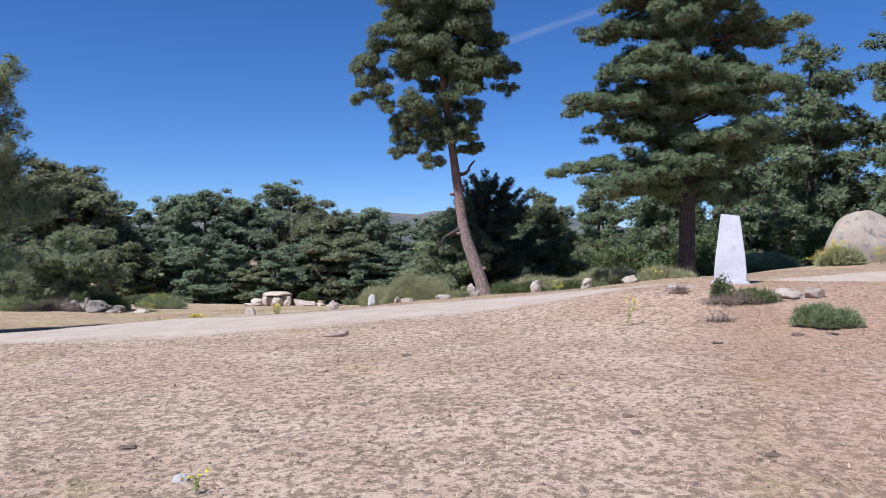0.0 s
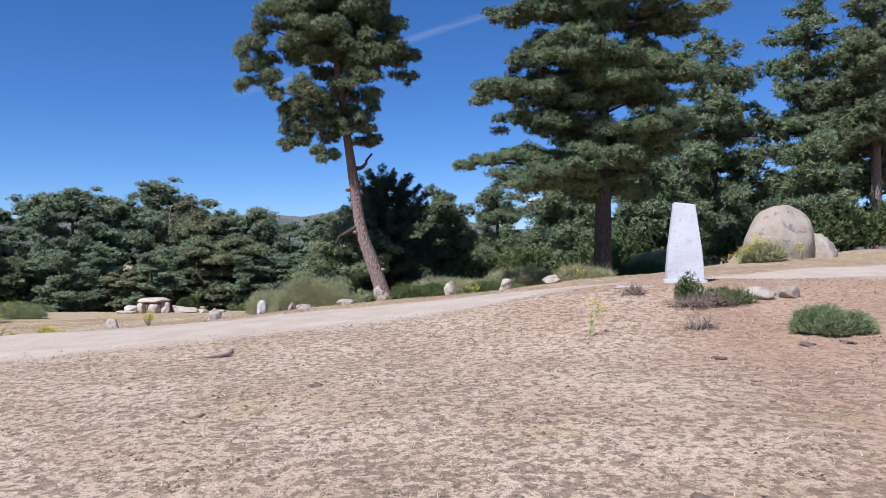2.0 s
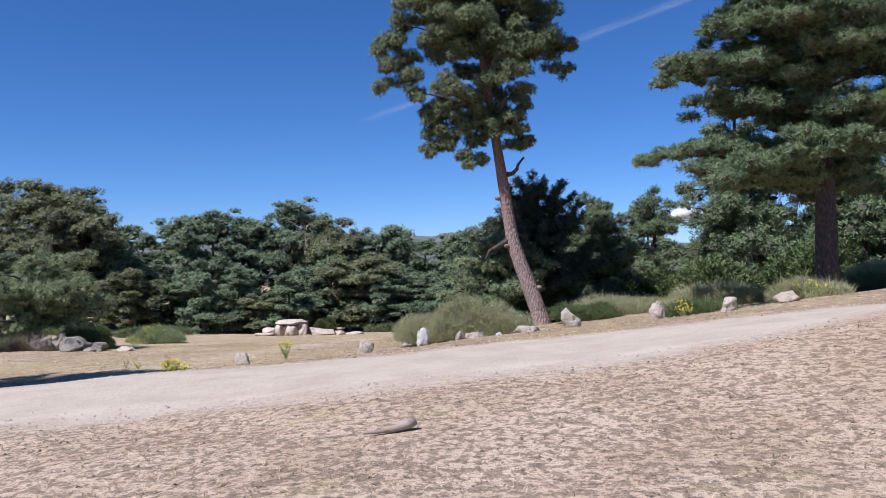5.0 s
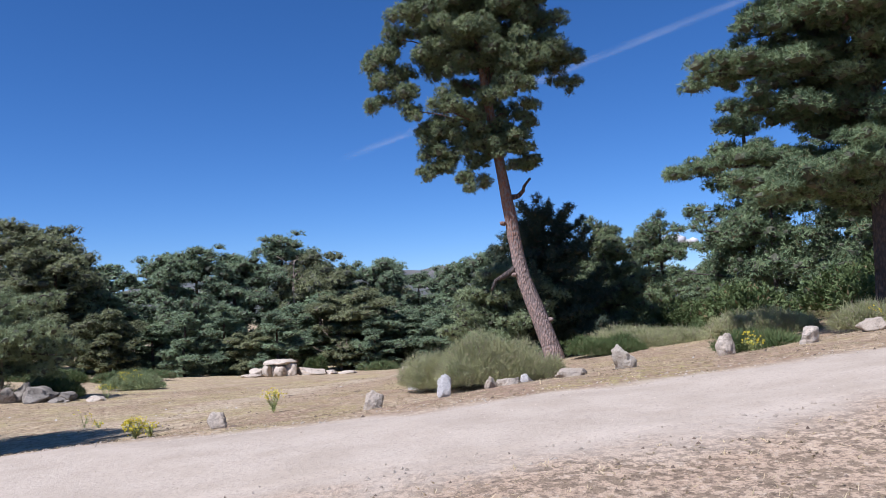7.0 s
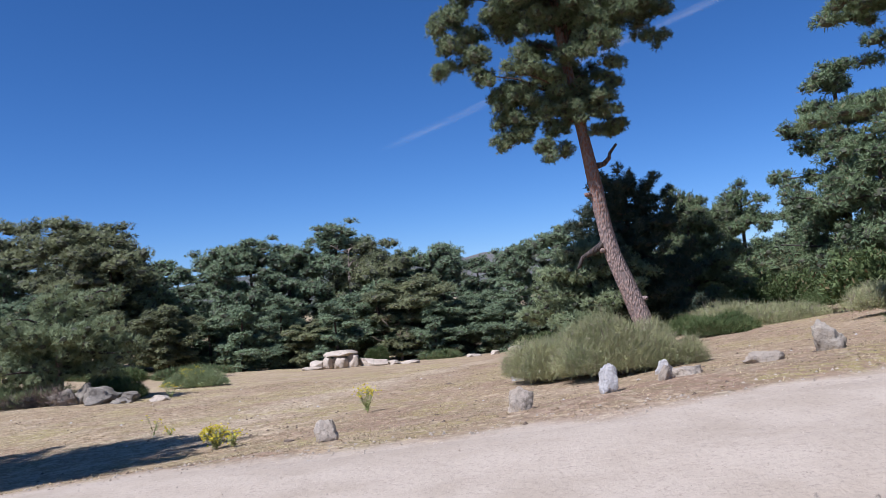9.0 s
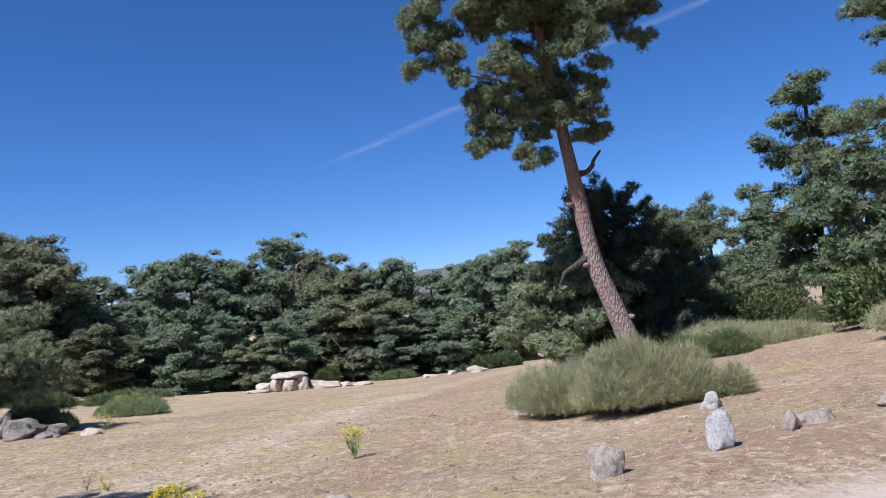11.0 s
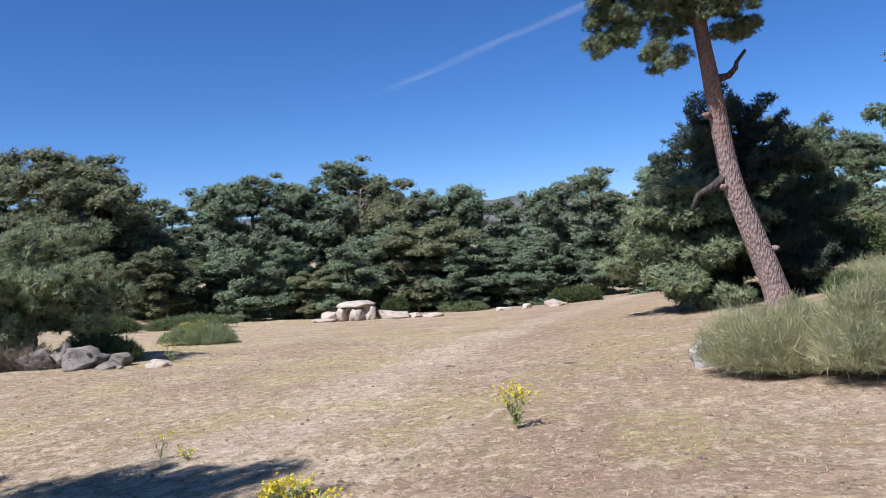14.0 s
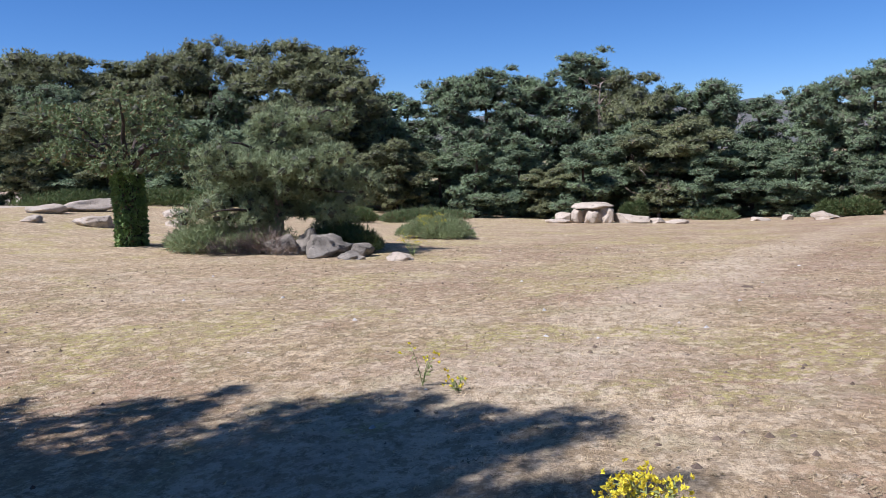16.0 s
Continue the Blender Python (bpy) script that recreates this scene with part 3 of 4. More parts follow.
def whorled_pine(name_label, x, y, h, reach, seed, needles, low=0.2, trunk_r=0.27, density=30, size=0.32, width=0.05, k=7, group="", lean=0.0, flat=0.36, per=5, gap=0.75, bark=None, sink=0.25, taper=0.62, heart=0.8, under=-0.7, shoots=0):
    """A pine with tiers of nearly level, pad-like boughs."""
    rng = np.random.default_rng(seed)
    tree = thing("pine_tree", x, y, G(x, y) - sink, name_label, "tree", group, 0)
    keys = [(0, 0, 0), (lean * 0.3, 0, h * 0.3), (lean * 0.7, 0, h * 0.65), (lean, 0, h * 0.93)]
    limbs, clumps = [], [(lean, 0, h * 0.95, 0.42, 0.42, 0.42), (lean + 0.1, 0, h * 0.88, 0.55, 0.55, 0.4)]
    z = h * low
    a0 = rng.uniform(0, 6.28)
    while z < h * 0.97:
        f = (z / h - low) / (1 - low)
        span = reach * (1 - f) ** taper * (0.75 + 0.25 * min(1, f * 6)) + 0.25
        for i in range(per):
            a = a0 + 6.283 * i / per + rng.normal(0, 0.3)
            ln = span * rng.uniform(0.66, 1.02)
            zr = z + rng.normal(0, 0.25)
            tip = np.array((math.cos(a) * ln, math.sin(a) * ln, zr + ln * rng.uniform(-0.06, 0.18)))
            foot = np.array((lean * zr / h, 0, zr))
            if ln > 0.9:
                limbs.append((foot, tip * np.array((0.92, 0.92, 1)), 0.035 + 0.012 * ln, 0.1))
            for j in range(shoots):
                w = unit(np.array((math.cos(a), math.sin(a), 1.1)) + rng.normal(0, 0.3, 3))
                for q in range(7):
                    clumps.append((*(foot + (tip - foot) * rng.uniform(0.85, 1.0) + w * (0.15 + 0.12 * q)), 0.09, 0.09, 0.09))
            for s in ((0.97, 0.66, 0.36) if ln > 2.6 else (0.95, 0.5) if ln > 1.1 else (0.7,)):
                c = foot + (tip - foot) * s + rng.normal(0, 0.16, 3)
                r = (0.46 + 0.19 * ln * (1.15 - s)) * rng.uniform(0.7, 1.25)
                clumps.append((*c, r, r, r * flat + 0.12))
        if span > 1.0:
            a = rng.uniform(0, 6.283)
            clumps.append((0.3 * span * math.cos(a), 0.3 * span * math.sin(a), z + 0.3, 0.36 * span, 0.36 * span, 0.5 * gap))
        z += gap * rng.uniform(0.8, 1.2)
        a0 += 1.9
    pine_parts(tree, rng, keys, trunk_r, trunk_r * 0.3, limbs, clumps, bark or M_BARK_DARK, needles, density, size, width, k, low=under, heart=heart)
    return tree


def tiered_pine():
    """A broad pine by the track: level, pad-like boughs in tiers with wide gaps between."""
    rng = np.random.default_rng(11)
    x0, y0 = 8.15, 26.8
    z0 = G(x0, y0) - 0.25
    tree = thing("pine_tree", x0, y0, z0, "broad dark green pine with tiered boughs and a bare dark trunk", "tree")
    # tiers: height above the base level of the land, reach west, reach east, reach to front and back
    tiers = ((3.5, 2.2, 1.6, 1.9), (4.2, 4.7, 2.4, 2.6), (5.2, 3.2, 2.8, 2.8), (6.3, 3.0, 3.0, 2.8), (6.9, 4.1, 3.3, 3.0), (7.6, 3.0, 3.2, 2.8), (8.7, 3.3, 4.1, 2.8), (9.6, 2.6, 3.2, 2.6), (10.5, 3.0, 2.9, 2.5), (11.6, 2.5, 2.6, 2.2), (12.6, 2.0, 1.9, 1.8), (13.5, 1.2, 1.2, 1.1))
    limbs, clumps = [], []
    for zt, west, east, deep in tiers:
        n = 7
        turn = rng.uniform(0, 0.8)
        for i in range(n):
            a = 6.283 * (i + rng.uniform(-0.25, 0.25)) / n + turn
            if i == n // 2:
                a = math.pi + rng.uniform(-0.2, 0.2)
            elif rng.random() < 0.2:
                continue
            c, q = math.cos(a), math.sin(a)
            ln = 1 / math.hypot(c / (east if c > 0 else west), q / deep) * (1.0 if abs(c) > 0.85 else rng.uniform(0.72, 1.0))
            z = zt - z0 + rng.normal(0, 0.26)
            foot = np.array((0, 0, z - 0.25))
            tip = np.array((c * ln, q * ln, z + rng.uniform(-0.1, 0.1) * ln))
            limbs.append((foot, tip * (0.9, 0.9, 1), 0.03 + 0.011 * ln, 0.12))
            for s in np.arange(0.3, 1.01, 0.75 / ln):
                r = (0.30 + 0.32 * math.sin(3.0 * s) ** 1.0) * rng.uniform(0.85, 1.2)
                p = foot + (tip - foot) * s + np.array((0, 0, 0.25 * math.sin(3.1 * s)))
                for d in ((-1, 1) if s > 0.45 and ln > 1.8 else (0,)):
                    clumps.append((p[0] - q * d * r * 0.75, p[1] + c * d * r * 0.75, p[2] + rng.normal(0, 0.12), r, r, r * rng.uniform(0.4, 0.62)))
    for z in np.arange(3.6, 12.5, 0.6):
        a = rng.uniform(0, 6.283)
        clumps.append((0.8 * math.cos(a), 0.8 * math.sin(a), z - z0, 0.8, 0.8, 0.45))
    pine_parts(tree, rng, [(0, 0, 0), (0.05, 0, 4), (0, 0, 9), (0.05, 0, 13.8)], 0.29, 0.08, limbs, clumps, M_BARK_DARK, M_NEEDLE_DEEP, 90, 0.115, 0.0095, 9, low=-0.45, heart=0.75)


tall_pine()
tiered_pine()
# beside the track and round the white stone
# its shade is painted through the darker needle colour
whorled_pine("nearly black shaded pine behind a taller pine", 2.4, 41.5, 6.6, 3.4, 12, M_NEEDLE_SHADED, low=0.08, trunk_r=0.2, density=45, size=0.17, width=0.014, gap=0.65, taper=0.8, shoots=2, heart=0.7)
whorled_pine("small light green pine in a thicket", 5.6, 45.5, 6.0, 2.6, 13, M_NEEDLE, low=0.1, trunk_r=0.15, density=45, size=0.16, width=0.017)
whorled_pine("low bluish pine at the meadow's edge", 0.6, 39.8, 4.0, 2.75, 14, M_NEEDLE_BLUE, low=0.3, trunk_r=0.12, density=50, size=0.15, width=0.015, gap=0.6, heart=0.65)
for i, (x, y, h, r) in enumerate(((13.5, 48.5, 11.3, 4.4), (18.0, 47.0, 12.8, 4.6), (10.5, 54.0, 7.5, 3.6), (23.5, 50.0, 12.0, 4.8), (17.0, 37.0, 11.0, 3.8), (21.0, 36.0, 12.8, 4.2), (26.5, 39.0, 12.0, 4.6), (13.5, 35.5, 6.0, 3.0), (30.0, 34.0, 12.0, 4.6), (18.5, 31.5, 5.0, 2.4), (11.5, 41.0, 6.5, 3.2))):
    whorled_pine("full dark green pine in the grove by the track", x, y, h, r, 30 + i, M_NEEDLE_DEEP, low=0.12 if h < 8 else 0.17, trunk_r=0.02 * h, density=26, size=0.18, width=0.024, k=5, group="grove pines", heart=0.7, gap=1.35, flat=0.45, per=4)
whorled_pine("tall pine with a bare pale trunk behind a boulder", 22.6, 33.6, 11.5, 3.4, 49, M_NEEDLE, low=0.42, trunk_r=0.26, density=45, size=0.15, width=0.015, k=6, bark=M_BARK, gap=1.0)
whorled_pine("young bluish pine standing in the dry meadow", -12.2, 19.2, 7.4, 2.55, 50, M_NEEDLE_BLUE, low=0.24, trunk_r=0.13, density=70, size=0.14, width=0.009, k=7, flat=0.6, gap=0.85, taper=0.5, heart=0.42, shoots=3, per=6)
whorled_pine("bushy blue-green pine with a forked trunk above a thicket", -17.9, 38.0, 4.05, 3.25, 51, M_NEEDLE_BLUE, low=0.4, trunk_r=0.16, density=55, size=0.15, width=0.012, flat=0.5, gap=0.8, taper=0.5, bark=M_BARK, per=6, heart=0.6)


# ---- woods behind the meadow ----
def wood_pine(seed, kind, density=13, size=0.22, width=0.03, pads=1.0):
    """A prototype ten metres tall with tiers of broad, flat boughs: its trunk and crown meshes.
    kind 0: rounded, 1: broad and flat-topped, 2: pointed, 3: umbrella on a bare stem."""
    rng = np.random.default_rng(seed)
    h, low, reach = 10.0, (0.1, 0.16, 0.06, 0.45)[kind], (2.9, 3.4, 2.6, 3.6)[kind]
    clumps = []
    z = h * low
    while z < 9.6:
        f = (z / h - low) / (1 - low)
        if kind == 2:
            span = reach * (0.15 + 0.85 * (1 - f) ** 0.8)
        elif kind == 0:
            span = reach * math.sqrt(max(0.04, 1 - ((f - 0.35) / 0.67) ** 2))
        else:
            span = reach * (0.72 + 0.28 * math.sin(2.6 * f)) * (1 if f < 0.8 else 1 - 2.2 * (f - 0.8))
        n = max(2, int(pads * (1.2 + 1.45 * span)))
        a0 = rng.uniform(0, 6.283)
        for i in range(n):
            a = a0 + 6.283 * i / n + rng.normal(0, 0.3)
            ln = span * rng.uniform(0.35, 1.0)
            r = rng.uniform(0.6, 1.25) * (0.6 + 0.15 * span)
            clumps.append((math.cos(a) * ln, math.sin(a) * ln, z + rng.normal(0, 0.42) - 0.05 * ln, r, r, r * rng.uniform(0.42, 0.75)))
        z += rng.uniform(0.55, 0.95)
    for i in range(4 if kind != 2 else 2):
        a = 6.283 * i / 4 + rng.uniform(0, 1)
        q = (0.4, 0.9, 0.2, 1.1)[kind] * rng.uniform(0.5, 1.1)
        clumps.append((math.cos(a) * q, math.sin(a) * q, 9.1 - rng.uniform(0, 0.7), 0.95, 0.95, 0.6))
    line = smooth_line([(0, 0, 0), (0.15, 0, 3.5), (-0.1, 0.1, 7), (0, 0, 9.7)], 10)
    trunk = mesh_of("trunk", *tube(line, np.linspace(0.2, 0.05, 10), 7, 0.04, rng), M_BARK_DARK, True)
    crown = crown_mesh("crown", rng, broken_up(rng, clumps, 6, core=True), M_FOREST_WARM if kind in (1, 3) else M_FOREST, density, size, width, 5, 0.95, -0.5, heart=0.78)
    return trunk, crown


PROTOS = [wood_pine(70 + i, (0, 1, 2, 0, 3, 1)[i]) for i in range(6)]
BEHIND = [wood_pine(90 + i, (0, 1, 2)[i], 5, 0.34, 0.06, 0.8) for i in range(3)]
YOUNG = [wood_pine(95 + i, (0, 2, 0, 1)[i], 13, 0.3, 0.042, 0.75) for i in range(4)]


def stand_wood_pine(i, x, y, top, wide, turn, stock=None):
    g = G(x, y) - 0.2
    f = (top - g) / 10.0
    ob = thing("pine_tree", x, y, g, "dark green pine at the edge of the woods", "tree", "pines of the woods", turn)
    ob.scale = (f * wide, f * wide, f)
    for name, me in zip(("trunk", "crown"), (stock or PROTOS)[i]):
        put(name, me, ob)


FRONT = ((-66, 74, 11.6, 1), (-58, 73, 11.0, 4), (-52, 76, 10.9, 1), (-45.5, 75, 11.3, 4), (-41, 72, 7.2, 3), (-36, 74, 10.6, 1), (-32.5, 72, 8.4, 5), (-29, 77, 5.6, 2),
         (-25.0, 76, 7.2, 0), (-22.4, 75, 6.9, 3), (-19.4, 76, 6.9, 0), (-15.7, 77, 7.7, 3), (-12.4, 76, 6.1, 5), (-9.6, 75, 5.3, 2), (-6.9, 76, 5.9, 0), (-3.9, 74, 4.3, 2))
SIDE = ((-1.0, 72, 5.0, 0), (2.2, 71, 5.6, 3), (6.5, 70, 5.8, 0), (10.5, 72, 5.2, 2), (14.5, 73, 6.0, 3), (20, 70, 7.0, 0), (27, 66, 8.0, 3), (35, 60, 8.0, 0), (42, 52, 9.0, 3), (46, 42, 10.0, 0), (-62, 64, 9.0, 1), (-70, 60, 9.5, 3), (-54, 67, 8.2, 0), (-48, 69, 8.0, 1), (-74, 66, 9.0, 3), (-80, 55, 9.0, 0))
rw = random.Random(3)
for x, y, top, i in FRONT + SIDE:
    stand_wood_pine(i, x, y, top - (0.75 if x < -32 else 0.15), rw.uniform(0.95, 1.2), rw.uniform(0, 360))
for j in range(40):
    x = -64 + j * 2.35 + rw.uniform(-1, 1)
    y = (69.5 if x < 2 else 67) + rw.uniform(-2.0, 3.0) - (6 if x < -30 else 0)
    lowtop = (1.2 if x > -28 else 3.0) + rw.uniform(-1.2, 1.6)
    stand_wood_pine(rw.randrange(4), x, y, lowtop, rw.uniform(1.2, 1.7), rw.uniform(0, 360), YOUNG)
for j in range(28):
    x = -72 + j * 4.1 + rw.uniform(-1.4, 1.4)
    stand_wood_pine(rw.randrange(3), x, 86 + rw.uniform(-3, 9), 3.9 + rw.uniform(-1.5, 1.2) + (3.2 if x < -32 else 0), 1.25, rw.uniform(0, 360), BEHIND)


# ---- dead trees at the edge of the woods ----
def dead_tree(x, y, z, h, reach, r, seed, label, droop=0.0):
    rng = np.random.default_rng(seed)
    ob = thing("dead_tree", x, y, z, label, "tree")
    line = smooth_line([(0, 0, 0), (0.1, 0, h * 0.4), (-0.1, 0.1, h * 0.75), (0.05, 0, h)], 12)
    put("trunk", mesh_of("trunk", *tube(line, np.linspace(r, r * 0.25, 12), 8, 0.05, rng), M_DEADWOOD, True), ob)
    for i in range(14):
        f, a = rng.uniform(0.45, 0.98), 2.4 * i
        foot = np.array((0, 0, h * f))
        tip = foot + np.array((math.cos(a), math.sin(a), rng.uniform(0.1, 0.7) - droop)) * reach * rng.uniform(0.5, 1.0)
        p = bent(foot, tip, rng.uniform(-0.15, 0.3), 6, rng, 0.08)
        V, F = tube(p, np.linspace(r * 0.42, 0.015, 6), 5, 0.05, rng)
        for j in range(5):
            k = rng.integers(2, 6)
            q = p[k] + rng.normal(0, 0.3, 3) * reach * 0.5 + (0, 0, 0.1)
            v, w = tube(bent(p[k], q, 0.06, 4), [0.022, 0.018, 0.013, 0.008], 4)
            V, F = np.concatenate([V, v]), np.concatenate([F, w + len(V)])
        put("branch", mesh_of("branch", V, F, M_DEADWOOD, True), ob)


dead_tree(-9.9, 70.0, G(-9.9, 70.0) - 0.1, 3.1, 2.3, 0.12, 801, "pale twisted dead tree at the edge of the woods", 0.35)
dead_tree(-14.0, 74.0, G(-14.0, 74.0) - 0.1, 9.0, 1.5, 0.15, 802, "bare reddish-grey dead pine among living ones")


# ---- rocks ----
def rock_mesh(rng, sx, sy, sz, mat, levels=3, rough=0.16, flat_base=-0.55, block=0.45, ncut=13):
    bm = bmesh.new()
    bmesh.ops.create_icosphere(bm, subdivisions=levels, radius=1.0)
    off = Vector(rng.uniform(-50, 50, 3))
    cuts = [(Vector(unit(rng.normal(0, 1, 3))), rng.uniform(0.55, 0.88)) for _ in range(ncut)]
    for v in bm.verts:
        p = v.co.copy()
        q4 = (p.x ** 4 + p.y ** 4 + p.z ** 4) ** 0.25
        p = p * (1 - block) + p / q4 * block
        for nrm, d in cuts:
            over = p.dot(nrm) - d
            if over > 0:
                p -= nrm * over * 0.95
        p *= 1 + rough * noise.fractal(p * 1.3 + off, 0.8, 2.1, 4)
        p.z = max(p.z, flat_base)
        v.co = (p.x * sx, p.y * sy, (p.z - flat_base) * sz)
    for f in bm.faces:
        f.smooth = True
    me = bpy.data.meshes.new("rock")
    bm.to_mesh(me)
    bm.free()
    me.materials.append(mat)
    return me


def rock(name, x, y, size, seed, label, category, mat=None, turn=0.0, tilt=0.0, sink=0.05, group="", rough=0.2, levels=4, z=None, block=0.45, ncut=13):
    rng = np.random.default_rng(seed)
    ob = put(name, rock_mesh(rng, size[0] / 2, size[1] / 2, size[2] / 1.5, mat or M_GRANITE, levels, rough, block=block, ncut=ncut))
    ob.matrix_world = pose(x, y, (G(x, y) if z is None else z) - sink, tilt, 0, turn)
    return tagged(ob, label, category, group)


for i, (x, y, w, h, m, lab) in enumerate((
        (-4.57, 19.1, 0.34, 0.31, M_GRANITE, "grey upright marker stone at the edge of a track"),
        (-2.65, 19.35, 0.46, 0.32, M_GRANITE, "grey block of stone lying by a track"),
        (-1.73, 19.5, 0.32, 0.42, M_PALE, "whitish upright marker stone in front of a broom bush"),
        (-1.12, 19.65, 0.28, 0.26, M_GRANITE, "low grey marker stone by a track"),
        (0.77, 20.25, 0.46, 0.44, M_BOULDER, "rounded pinkish marker stone beside a track"),
        (2.45, 20.85, 0.40, 0.42, M_GRANITE, "rounded grey marker stone beside a track"),
        (3.77, 21.15, 0.46, 0.36, M_GRANITE, "rounded grey marker stone beside a track"),
        (5.12, 21.8, 0.72, 0.30, M_GRANITE, "low broad marker stone beside a track"))):
    rock("marker_stone", x, y, (w * 0.75, w * 0.64, h * 0.82), 760 + i, lab, "stone", m, turn=37 * i, group="stones along the track", rough=0.28, block=0.35, ncut=11)
rock("stone", -0.88, 19.75, (0.36, 0.26, 0.17), 125, "low grey stone beside an upright one", "stone")
rock("stone", -2.3, 27.2, (0.6, 0.4, 0.45), 126, "pale stone half hidden by a broom bush", "stone", M_PALE)
rock("stone", -0.25, 24.05, (0.34, 0.28, 0.30), 120, "pale stone at the foot of a broom bush", "stone", M_PALE, rough=0.2)
rock("stone", -1.63, 4.98, (0.11, 0.09, 0.05), 129, "small whitish stone on sandy ground", "stone", M_PALE, sink=0.01)
rock("stone", 0.0, 20.0, (0.5, 0.4, 0.16), 121, "flat grey stone half buried in dry grass", "stone")
rock("boulder", 13.1, 25.2, (2.25, 1.9, 2.08), 127, "large rounded sunlit granite boulder beside the track", "boulder", M_BOULDER, turn=20, tilt=6, levels=4, rough=0.10, sink=0.52, block=0.0, ncut=2)
rock("boulder", 14.2, 24.6, (0.95, 0.8, 0.95), 128, "small granite boulder leaning against a larger one", "boulder", M_BOULDER, turn=50, sink=0.2, block=0.7)
# dolmen in the meadow
rock("dolmen_capstone", -12.8, 61.7, (2.2, 1.8, 0.32), 134, "flat granite slab resting on upright stones", "stone slab", z=-2.1, sink=0.0, block=0.15, ncut=3)
for i, (x, y, sx, sy, sz, la) in enumerate(((-13.5, 61.2, 0.72, 0.7, 0.78, "upright granite block under a flat slab"), (-12.68, 61.1, 1.12, 0.7, 0.76, "broad granite block under a flat slab"), (-11.95, 61.3, 0.8, 0.75, 0.84, "leaning granite block under a flat slab"),
                                             (-14.2, 61.6, 1.15, 0.9, 0.62, "tilted granite slab beside a dolmen"), (-14.5, 61.1, 1.5, 0.9, 0.3, "low granite slab on the grass"), (-10.75, 61.5, 2.5, 1.1, 0.62, "long fallen granite slab"), (-9.4, 61.5, 1.0, 0.8, 0.34, "low granite stone on dry grass"),
                                             (-8.5, 61.8, 1.4, 0.8, 0.26, "flat granite stone on dry grass"), (-12.7, 62.5, 1.8, 0.7, 0.8, "granite block at the back of a dolmen"))):
    rock("dolmen_stone", x, y, (sx, sy, sz), 140 + i, la, "stone", sink=0.08, group="dolmen stones", turn=(4, -3, 8, 12, 0, -6, 10, 5, 0)[i], block=0.75, ncut=8, rough=0.14)
for i, (x, y, sx, sy, sz) in enumerate(((-1.6, 60.5, 1.3, 0.9, 0.45), (-4.4, 62.0, 1.1, 0.8, 0.3), (-3.0, 63.0, 1.0, 0.7, 0.35), (-15.8, 36.7, 1.9, 1.1, 0.62), (-16.6, 37.2, 1.3, 0.9, 0.75), (-15.0, 37.0, 1.1, 0.8, 0.5), (-14.9, 36.1, 1.0, 0.7, 0.24), (-13.5, 36.0, 0.8, 0.5, 0.3), (-17.0, 36.5, 0.9, 0.7, 0.6),
                                        (-21.5, 39.0, 1.9, 1.2, 0.55), (-34.9, 46.7, 2.6, 1.6, 0.45), (-35.0, 49.4, 3.0, 1.8, 0.6), (-35.6, 53.2, 1.6, 1.4, 1.1), (-31.7, 51.5, 2.6, 1.4, 0.5), (-28.3, 47.0, 1.6, 0.9, 0.35), (-31.6, 42.8, 1.3, 0.9, 0.35), (-29.6, 43.9, 1.8, 1.2, 0.5), (-27.0, 49.0, 1.1, 0.8, 0.5), (-24.5, 44.5, 1.0, 0.7, 0.4))):
    # outcrops by the thicket get the granite with shade painted in
    near = -17.5 < x < -14.5 and y < 38
    rock("rock", x, y, (sx, sy, sz), 160 + i, "granite by a thicket, coloured dark for shade" if near else "grey granite outcrop in dry grass", "rock", M_GRANITE_SHADED if near else None, turn=23 * i, sink=0.06, group="meadow outcrops", rough=0.3 if near else 0.2, block=0.75 if near else 0.6, ncut=20)


